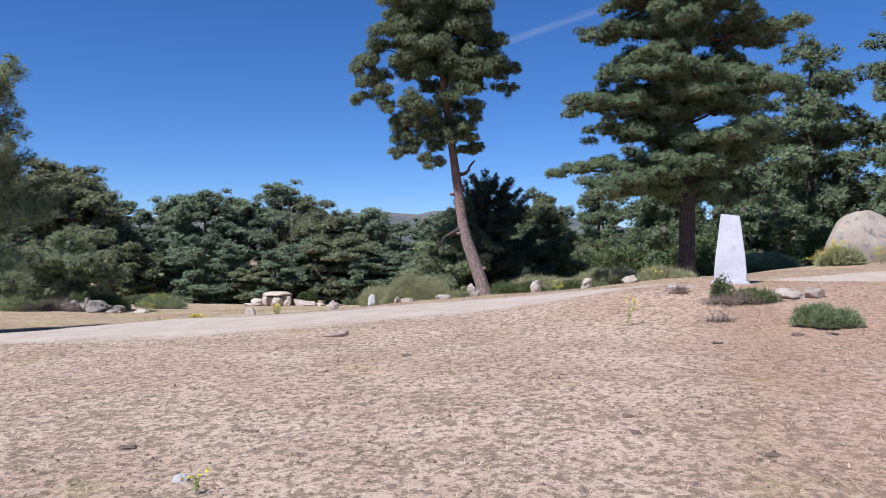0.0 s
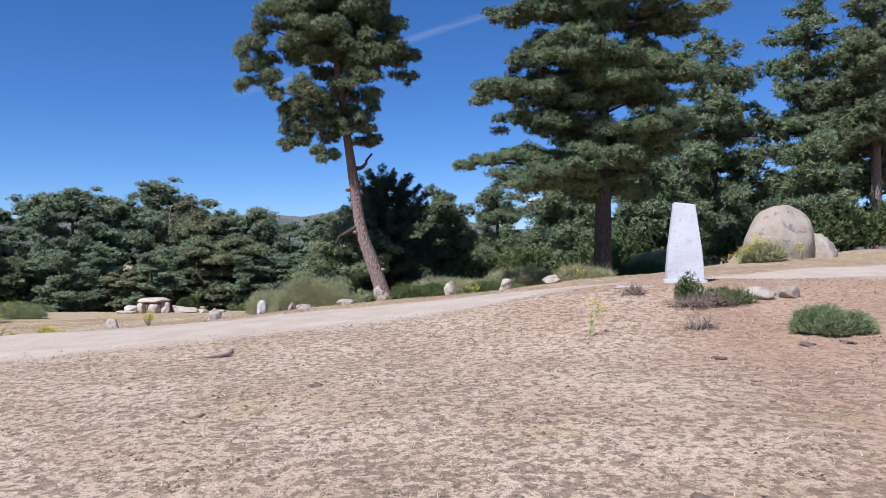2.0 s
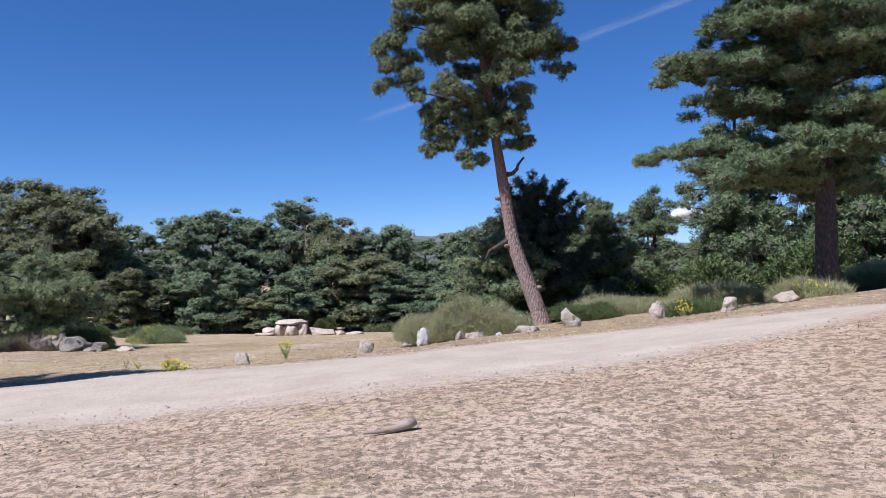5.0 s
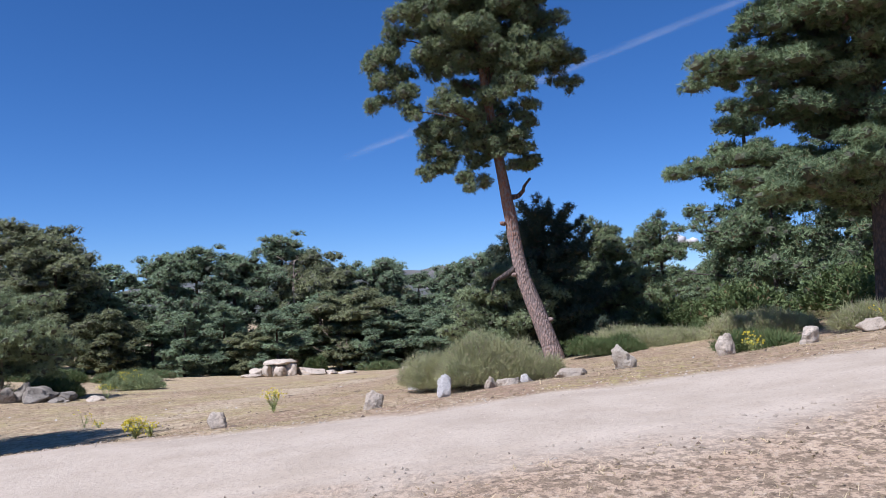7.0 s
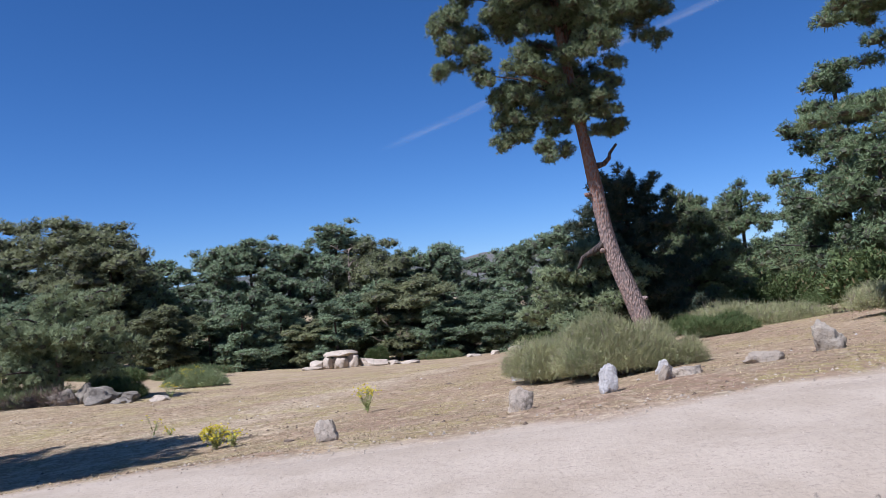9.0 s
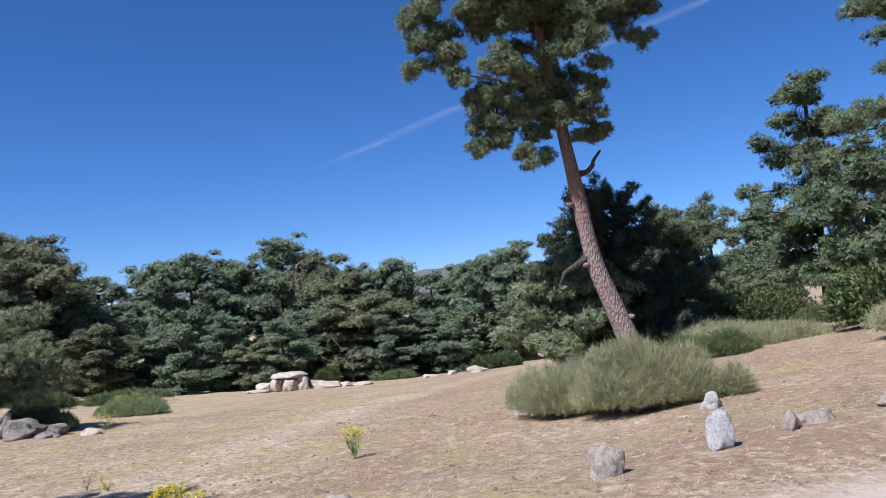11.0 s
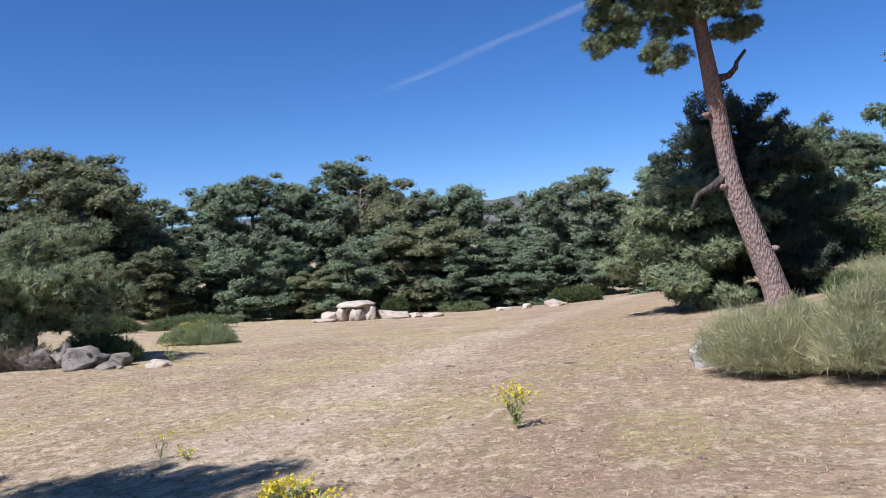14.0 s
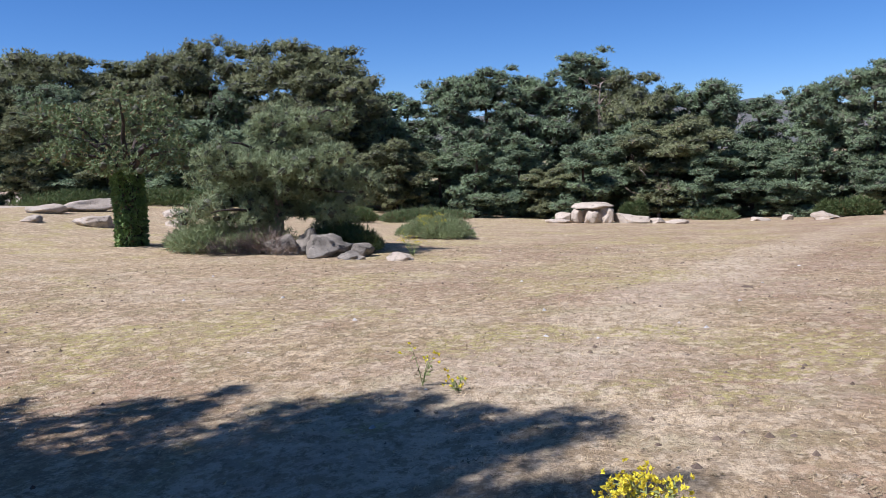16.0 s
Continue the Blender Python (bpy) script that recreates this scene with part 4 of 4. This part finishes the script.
# ---- white stone marker ----
def white_marker():
    x, y = 5.2, 14.5
    ob = thing("stone_marker", x, y, G(x, y) - 0.04, "white tapered stone monument on a low concrete footing", "monument", turn=-19)
    bm = bmesh.new()
    levels = ((0.0, 0.275, 0.2), (0.16, 0.275, 0.2), (0.45, 0.252, 0.19), (1.20, 0.16, 0.13))
    rings = []
    for z, hx, hy in levels:
        rings.append([bm.verts.new((sx * hx, sy * hy, z + 0.06 + (0.02 * sx if z > 1 else 0) * -1)) for sx, sy in ((-1, -1), (1, -1), (1, 1), (-1, 1))])
    for a, b in zip(rings, rings[1:]):
        for i in range(4):
            bm.faces.new((a[i], a[(i + 1) % 4], b[(i + 1) % 4], b[i]))
    bm.faces.new(rings[-1])
    bm.faces.new(rings[0][::-1])
    bmesh.ops.bevel(bm, geom=[e for e in bm.edges], offset=0.009, segments=2, affect="EDGES")
    part("shaft", bm, M_WHITE, ob)
    bm = bmesh.new()
    bmesh.ops.create_cube(bm, size=1.0)
    bmesh.ops.scale(bm, vec=(0.64, 0.5, 0.24), verts=bm.verts)
    bmesh.ops.translate(bm, vec=(0, 0, -0.05), verts=bm.verts)
    bmesh.ops.bevel(bm, geom=bm.edges[:], offset=0.012, segments=2, affect="EDGES")
    part("plinth", bm, M_WHITE, ob)
    bm = bmesh.new()
    bmesh.ops.create_cube(bm, size=1.0)
    bmesh.ops.scale(bm, vec=(1.75, 1.05, 0.3), verts=bm.verts)
    bmesh.ops.translate(bm, vec=(-0.18, -0.15, -0.17), verts=bm.verts)
    bmesh.ops.subdivide_edges(bm, edges=bm.edges[:], cuts=5, use_grid_fill=True)
    for v in bm.verts:
        v.co += Vector((noise.noise(v.co * 4), noise.noise(v.co * 4 + Vector((9, 0, 0))), 0.3 * noise.noise(v.co * 5))) * 0.16
    part("footing", bm, M_CONCRETE, ob, "rough concrete footing")


white_marker()
rock("stone", 5.5, 12.85, (0.75, 0.5, 0.16), 190, "flat grey stone by a white monument", "stone", sink=0.03)
rock("stone", 5.92, 12.85, (0.4, 0.3, 0.22), 191, "grey stone by a white monument", "stone", sink=0.03)


# ---- shrubs ----
def shrub(name, x, y, rx, ry, h, seed, label, mat, n, k=5, size=0.3, width=0.012, upright=0.8, category="bush", group="", z=None, low=0.05):
    rng = np.random.default_rng(seed)
    g = G(x, y) if z is None else z
    ob = thing(name, x, y, g - 0.04, label, category, group)
    lumps = []
    for i in range(9):
        a, r = rng.uniform(0, 6.283), math.sqrt(rng.uniform(0, 1)) * 0.62
        lumps.append((math.cos(a) * r * rx, math.sin(a) * r * ry, 0.12 * h, rx * rng.uniform(0.35, 0.55), ry * rng.uniform(0.35, 0.55), h * rng.uniform(0.55, 0.92) * (1.05 - 0.45 * r)))
    per = max(1, n // 9)
    P, W = [], []
    for cx, cy, cz, ax, ay, az in lumps:
        d = unit(rng.normal(0, 1, (per, 3)))
        d[:, 2] = np.abs(d[:, 2]) * 1.0 + low
        p = np.array((cx, cy, cz)) + d * np.array((ax, ay, az)) * rng.uniform(0.45, 1.0, (per, 1))
        P.append(p)
        W.append(unit(d * np.array((1, 1, 0.6)) + np.array((0, 0, upright))))
    P, W = np.concatenate(P), np.concatenate(W)
    V, F = blades(rng, P, W, size, width, k, 0.75)
    pick = rng.integers(0, len(P), n // 9 if mat == M_BROOM else n // 40)
    v, f = blades(rng, P[pick], unit(W[pick] + (0, 0, 0.5)), size * 1.7, width * 0.9, 2, 0.35)
    me = mesh_of("foliage", np.concatenate([V, v]), np.concatenate([F, f + len(V)]), mat)
    tagged(put("foliage", me, ob), kind="stuff")
    V, F, o = [], [], 0
    for cx, cy, cz, ax, ay, az in lumps:
        for j in range(3):
            v, f = tube(bent((cx * 0.4, cy * 0.4, 0), (cx + rng.normal(0, 0.4) * ax, cy + rng.normal(0, 0.4) * ay, az * 0.9), 0.05, 4), [0.022, 0.016, 0.012, 0.005], 4)
            V.append(v)
            F.append(f + o)
            o += len(v)
    put("stalk", mesh_of("stalk", np.concatenate(V), np.concatenate(F), M_DEADTWIG), ob)
    return ob


shrub("broom_bush", -1.75, 26.3, 1.05, 1.0, 0.95, 200, "spreading grey-green broom bush in dry grass", M_BROOM, 11000, 6, 0.15, 0.003, 1.0)
shrub("broom_bush", -0.75, 25.2, 1.15, 1.1, 1.15, 201, "tall grey-green broom bush in dry grass", M_BROOM, 15000, 6, 0.15, 0.003, 1.0)
shrub("broom_bush", 0.05, 24.9, 0.6, 0.55, 0.6, 202, "small yellowish broom bush in dry grass", M_BROOM, 5000, 6, 0.14, 0.003, 1.0)
for i, (x, y, rx, h) in enumerate(((5.2, 36.0, 2.2, 0.9), (8.5, 36.5, 2.4, 1.0), (11.8, 36.8, 2.0, 0.8), (3.2, 34.0, 1.3, 0.7), (6.4, 29.6, 1.6, 0.75), (4.2, 24.2, 1.0, 0.35), (6.9, 25.0, 1.0, 0.5), (9.6, 28.6, 1.4, 0.6), (12.2, 31.0, 1.6, 0.9))):
    shrub("broom_bush", x, y, rx, rx * 0.8, h, 210 + i, "low grey-green broom bush under the pines", M_GREENBUSH if i % 2 else M_BROOM, 6500, 5, 0.18, 0.007, 1.0, group="low broom bushes")
shrub("cushion_shrub", 4.95, 10.5, 0.47, 0.42, 0.33, 230, "low dense grey-green cushion shrub on bare earth", M_CUSHION, 7000, 5, 0.06, 0.0042, 0.8)
shrub("shrub", 4.45, 12.65, 0.22, 0.2, 0.5, 231, "green leafy shrub in front of a white monument", M_GREENBUSH, 520, 4, 0.07, 0.009, 0.8)
shrub("shrub", 4.95, 12.55, 0.52, 0.35, 0.22, 232, "sprawling half-dry shrub in front of a monument", M_GREENBUSH, 1500, 3, 0.1, 0.006, 0.5)
shrub("dry_shrub", 4.55, 12.4, 0.5, 0.28, 0.2, 240, "reddish-brown dead twigs under a shrub", M_DEADTWIG, 420, 3, 0.14, 0.005, 0.3)
shrub("dry_shrub", 3.94, 13.5, 0.22, 0.18, 0.16, 233, "brown dead twiggy shrub on sand", M_DEADTWIG, 160, 3, 0.13, 0.005, 0.5)
shrub("dry_shrub", 3.85, 11.25, 0.28, 0.16, 0.10, 234, "brown dead twigs on bare ground", M_DEADTWIG, 70, 3, 0.2, 0.005, 0.3)
for i, (x, y, rx, h) in enumerate(((11.0, 33.5, 2.2, 2.4), (15.8, 31.0, 2.4, 1.9), (19.5, 30.5, 2.6, 2.3), (7.4, 33.8, 1.8, 1.9), (23.5, 30.5, 2.4, 1.8), (14.5, 42.0, 3.2, 2.2), (9.5, 46.5, 3.0, 2.4), (18.5, 42.5, 3.2, 2.6))):
    shrub("thicket", x, y, rx, rx * 0.7, h, 270 + i, "dense leafy green thicket behind the track", M_GREENBUSH, 3000, 4, 0.16, 0.045, 0.4, group="leafy thickets")
shrub("shrub", 12.0, 23.9, 0.9, 0.6, 0.5, 235, "straw-green shrub at the foot of a boulder", M_BROOM, 1600, 4, 0.26, 0.012, 0.9)
shrub("shrub", -15.6, 44.8, 2.0, 1.3, 0.85, 236, "rounded yellow-green shrub in the dry meadow", M_CUSHION, 7000, 5, 0.13, 0.011, 0.6)
shrub("shrub", -16.0, 38.2, 1.3, 0.9, 0.85, 237, "green shrub behind a granite outcrop", M_GREENBUSH, 4200, 5, 0.15, 0.011, 0.6)
shrub("thicket", -18.9, 37.0, 2.2, 1.2, 1.05, 238, "tangled green and brown thicket under a small pine", M_CUSHION, 5200, 5, 0.17, 0.009, 0.5)
shrub("thicket", -18.0, 36.6, 1.6, 1.0, 0.7, 239, "tangle of dead brown twigs", M_DEADTWIG, 1700, 4, 0.32, 0.006, 0.5)
for i, (x, y, rx, h, m) in enumerate(((-6.5, 67, 2.2, 0.8, M_OAK), (-10.7, 63.8, 0.9, 1.3, M_GREENBUSH), (-0.4, 63, 1.6, 1.2, M_GREENBUSH), (-22, 60, 3.0, 0.9, M_OAK), (-28, 60, 3.0, 1.0, M_OAK), (-38, 60, 4.0, 1.3, M_GREENBUSH), (-46, 60, 4.5, 1.2, M_GREENBUSH), (-25, 57, 2.2, 0.9, M_GREENBUSH), (-31, 63, 3.0, 1.2, M_OAK), (6, 60, 3.0, 1.4, M_GREENBUSH))):
    shrub("shrub", x, y, rx, rx * 0.6, h, 250 + i, "dull green shrub at the edge of the woods", m, 4000, 5, 0.22, 0.02, 0.6, group="woodland edge shrubs")


# ---- ivy-clad tree ----
def ivy_tree():
    rng = np.random.default_rng(300)
    x, y = -22.9, 38.0
    ob = thing("ivy_tree", x, y, G(x, y) - 0.15, "dying tree with a stout trunk wrapped in dark ivy", "tree")
    line = [(0, 0, 0), (0, 0, 1.2), (0.05, 0, 2.4)]
    put("trunk", mesh_of("trunk", *tube(line, [0.36, 0.32, 0.28], 12, 0.04, rng), M_BARK_DARK, True), ob)
    a, z = rng.uniform(0, 6.283, 2600), rng.uniform(0.05, 2.45, 2600)
    r = 0.38 + 0.04 * np.sin(7 * a + 3 * z)
    w = np.stack([np.cos(a), np.sin(a), 0 * a], -1)
    put("ivy", mesh_of("ivy", *blades(rng, w * r[:, None] + np.stack([0 * a, 0 * a, z], -1), unit(w + (0, 0, -0.5)), 0.12, 0.05, 2, 0.5), M_IVY), ob, "dark glossy ivy leaves")
    clumps = []
    for i in range(46):
        t, rr = rng.uniform(0, 6.283), math.sqrt(rng.uniform(0, 1)) * 2.1
        clumps.append((math.cos(t) * rr, math.sin(t) * rr, rng.uniform(2.5, 4.5) - 0.1 * rr, 0.5, 0.5, 0.42))
    for i in range(14):
        t = 6.283 * i / 14
        put("branch", mesh_of("branch", *tube(bent((0, 0, 2.2), (math.cos(t) * 1.7, math.sin(t) * 1.7, 3.2 + rng.uniform(-0.6, 1.1)), 0.25, 6, rng, 0.06), np.linspace(0.09, 0.02, 6), 6), M_BARK_DARK, True), ob)
    # the small inner masses share the twig colour darkened for shade
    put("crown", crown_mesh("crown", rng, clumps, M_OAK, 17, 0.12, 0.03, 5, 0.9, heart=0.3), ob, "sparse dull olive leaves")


ivy_tree()


# ---- small things on the ground ----
def dung(x, y, r, seed):
    rng = np.random.default_rng(seed)
    ob = put("dung_pat", rock_mesh(rng, r * 0.7, r * 0.55, 0.024, M_DUNG, 3, 0.6, -0.1))
    ob.matrix_world = pose(x, y, G(x, y) - 0.005, 0, 0, seed * 40)
    tagged(ob, "dry dark dung pat on sandy ground", "dung", "dung pats")


for i, (x, y, r) in enumerate(((-1.5, 6.3, 0.10), (2.07, 5.0, 0.09), (1.40, 6.1, 0.11), (-0.45, 9.9, 0.16), (1.35, 5.6, 0.09), (-2.3, 5.9, 0.12), (4.45, 10.05, 0.16), (4.85, 10.0, 0.14), (3.3, 9.6, 0.12), (-5.15, 21.9, 0.13), (-5.6, 21.5, 0.12), (-1.3, 8.9, 0.07), (-4.0, 29.5, 0.16), (-6.0, 31.0, 0.14))):
    dung(x, y, r, 400 + i)


def dead_log():
    rng = np.random.default_rng(420)
    ob = thing("dead_branch", -1.62, 12.25, G(-1.62, 12.25), "short weathered dead branch lying on sand", "branch", turn=18)
    ob.scale = (0.54, 0.54, 0.54)
    put("wood", mesh_of("wood", *tube([(-0.42, 0, 0.03), (-0.2, -0.02, 0.035), (0.02, 0.0, 0.06), (0.2, 0.05, 0.09), (0.32, 0.07, 0.13)], [0.018, 0.028, 0.05, 0.075, 0.06], 9, 0.1, rng), M_DEADWOOD, True), ob)


dead_log()


def ragwort(x, y, h, heads, seed, wide=0.3):
    rng = np.random.default_rng(seed)
    ob = thing("ragwort", x, y, G(x, y), "yellow-flowered ragwort plant on dry ground", "flower", "yellow flower plants")
    V, F, o = [], [], 0
    tips = []
    for i in range(max(3, heads // 8)):
        a, r = rng.uniform(0, 6.283), wide * math.sqrt(rng.uniform(0, 1))
        t = np.array((math.cos(a) * r, math.sin(a) * r, h * rng.uniform(0.55, 1.0)))
        tips.append(t)
        v, f = tube(bent((0, 0, 0), t, 0.05, 5), [0.0045, 0.004, 0.003, 0.0025, 0.002], 4)
        V.append(v)
        F.append(f + o)
        o += len(v)
    put("stalk", mesh_of("stalk", np.concatenate(V), np.concatenate(F), M_STEM), ob)["kind"] = "stuff"
    tips = np.array(tips)
    base = tips[rng.integers(0, len(tips), heads * 3)] * rng.uniform(0.1, 0.95, (heads * 3, 1))
    put("foliage", mesh_of("foliage", *blades(rng, base, unit(rng.normal(0, 1, base.shape) + (0, 0, 0.3)), 0.06, 0.007, 1, 0.5), M_STEM), ob)["kind"] = "stuff"
    p = tips[rng.integers(0, len(tips), heads)] + rng.normal(0, 0.05, (heads, 3)) * (1, 1, 0.6)
    put("blossom", mesh_of("blossom", *blades(rng, p, np.tile((0, 0, 0.4), (heads, 1)), 0.02, 0.009, 8, 1.0), M_PETAL), ob, "clusters of small yellow flower heads")["kind"] = "stuff"


for i, (x, y, h, n, w) in enumerate(((-5.06, 24.45, 0.44, 90, 0.17), (-8.68, 24.4, 0.32, 12, 0.10), (-8.35, 24.3, 0.10, 16, 0.10), (-6.75, 22.0, 0.30, 150, 0.19), (-6.5, 21.95, 0.2, 50, 0.1), (2.62, 11.4, 0.42, 18, 0.14),
                                     (-1.45, 4.7, 0.12, 5, 0.06), (11.5, 23.4, 0.75, 130, 0.3), (11.0, 23.6, 0.45, 60, 0.4), (12.9, 23.6, 0.5, 50, 0.3), (3.1, 21.6, 0.3, 40, 0.3), (5.9, 22.6, 0.35, 40, 0.4), (-13.6, 37.0, 0.6, 60, 0.3), (-15.6, 44.0, 0.9, 120, 0.6))):
    ragwort(x, y, h, n, 500 + i, w)


def scatter(n, x0, x1, y0, y1, rng, keep):
    p = np.stack([rng.uniform(x0, x1, n), rng.uniform(y0, y1, n)], -1)
    p = p[keep(p[:, 0], p[:, 1])]
    return np.concatenate([p, height(p[:, 0], p[:, 1])[:, None]], -1)


def grass(name, n, box, keep, size, width, k, seed, label):
    rng = np.random.default_rng(seed)
    p = scatter(n, *box, rng, keep)
    me = mesh_of(name, *blades(rng, p, np.tile((0.1, 0, 0.28), (len(p), 1)), size, width, k, 0.45), M_STRAW)
    tagged(put(name, me), label, "grass", kind="stuff")


grass("meadow_grass", 32000, (-20, 8, 17, 42), lambda x, y: y > track_far(x) + 0.15, 0.035, 0.0035, 3, 600, "short dry straw-coloured meadow grass")
grass("bank_grass", 11000, (-9, 9, 2, 16), lambda x, y: y < track_near(x), 0.035, 0.004, 3, 601, "sparse cropped dry grass on sand")


def pebbles(n, box, keep, lo, hi, seed, mat, name, label):
    rng = np.random.default_rng(seed)
    p = scatter(n, *box, rng, keep)
    base = np.array([(0.9, 0, 0), (0.3, 0.85, 0), (-0.75, 0.5, 0), (-0.7, -0.6, 0), (0.35, -0.8, 0), (0.1, 0.05, 0.75)])
    tri = np.array([(0, 1, 5), (1, 2, 5), (2, 3, 5), (3, 4, 5), (4, 0, 5)])
    r = rng.uniform(lo, hi, (len(p), 1, 1)) * rng.uniform(0.6, 1.4, (len(p), 6, 3))
    a = rng.uniform(0, 6.283, len(p))
    R = np.stack([np.stack([np.cos(a), -np.sin(a), 0 * a], -1), np.stack([np.sin(a), np.cos(a), 0 * a], -1), np.stack([0 * a, 0 * a, 1 + 0 * a], -1)], 1)
    V = np.einsum("nij,nkj->nki", R, base[None] * r) + p[:, None, :]
    F = tri[None] + 6 * np.arange(len(p))[:, None, None]
    tagged(put(name, mesh_of(name, V.reshape(-1, 3), F.reshape(-1, 3), mat)), label, "pebbles", kind="stuff")


def tufts(n, box, keep, size, width, seed, mat, name, label):
    """Low trodden tufts of dry grass, each a flat rosette of blades."""
    rng = np.random.default_rng(seed)
    p = scatter(n, *box, rng, keep)
    p = np.repeat(p, 3, 0) + rng.normal(0, 1, (3 * len(p), 3)) * np.array((1.6 * size, size, 0.0))
    p[:, 2] = height(p[:, 0], p[:, 1]) + 0.004
    me = mesh_of(name, *rosettes(rng, p, np.tile((0.0, 0.0, 1.0), (len(p), 1)), size, width, 5, 2.2), mat)
    tagged(put(name, me), label, "tufts", kind="stuff")


tufts(3500, (-8, 9, 2, 16), lambda x, y: (y < track_near(x) - 0.1) & (np.sin(1.7 * x + 0.6 * y) + np.sin(1.3 * y - 0.8 * x) > -1.1), 0.02, 0.005, 614, M_TUFT_PALE, "bank_tufts", "low withered brown tufts on sand")
tufts(7000, (-18, 7, 18, 42), lambda x, y: (y > track_far(x) + 0.1) & (np.sin(0.9 * x + 0.6 * y) + np.sin(0.8 * y - 0.7 * x) > -0.6), 0.026, 0.005, 615, M_TUFT_PALE, "meadow_tufts", "low dry grass tufts in the meadow")
pebbles(6500, (-12, 9, 13, 20), lambda x, y: (y > track_near(x)) & (y < track_far(x) + 0.6), 0.006, 0.024, 610, M_GRANITE, "track_gravel", "loose grey gravel on the track")
pebbles(1500, (-8, 9, 2, 15), lambda x, y: y < track_near(x), 0.008, 0.022, 611, M_DUNG, "bank_litter", "small dark clods and litter on sand")
pebbles(1100, (-18, 8, 18, 44), lambda x, y: y > track_far(x), 0.008, 0.032, 612, M_DUNG, "meadow_litter", "small dark clods in dry grass")
pebbles(90, (-18, 8, 18, 44), lambda x, y: y > track_far(x), 0.012, 0.04, 613, M_PALE, "meadow_stones", "small pale stones in dry grass")
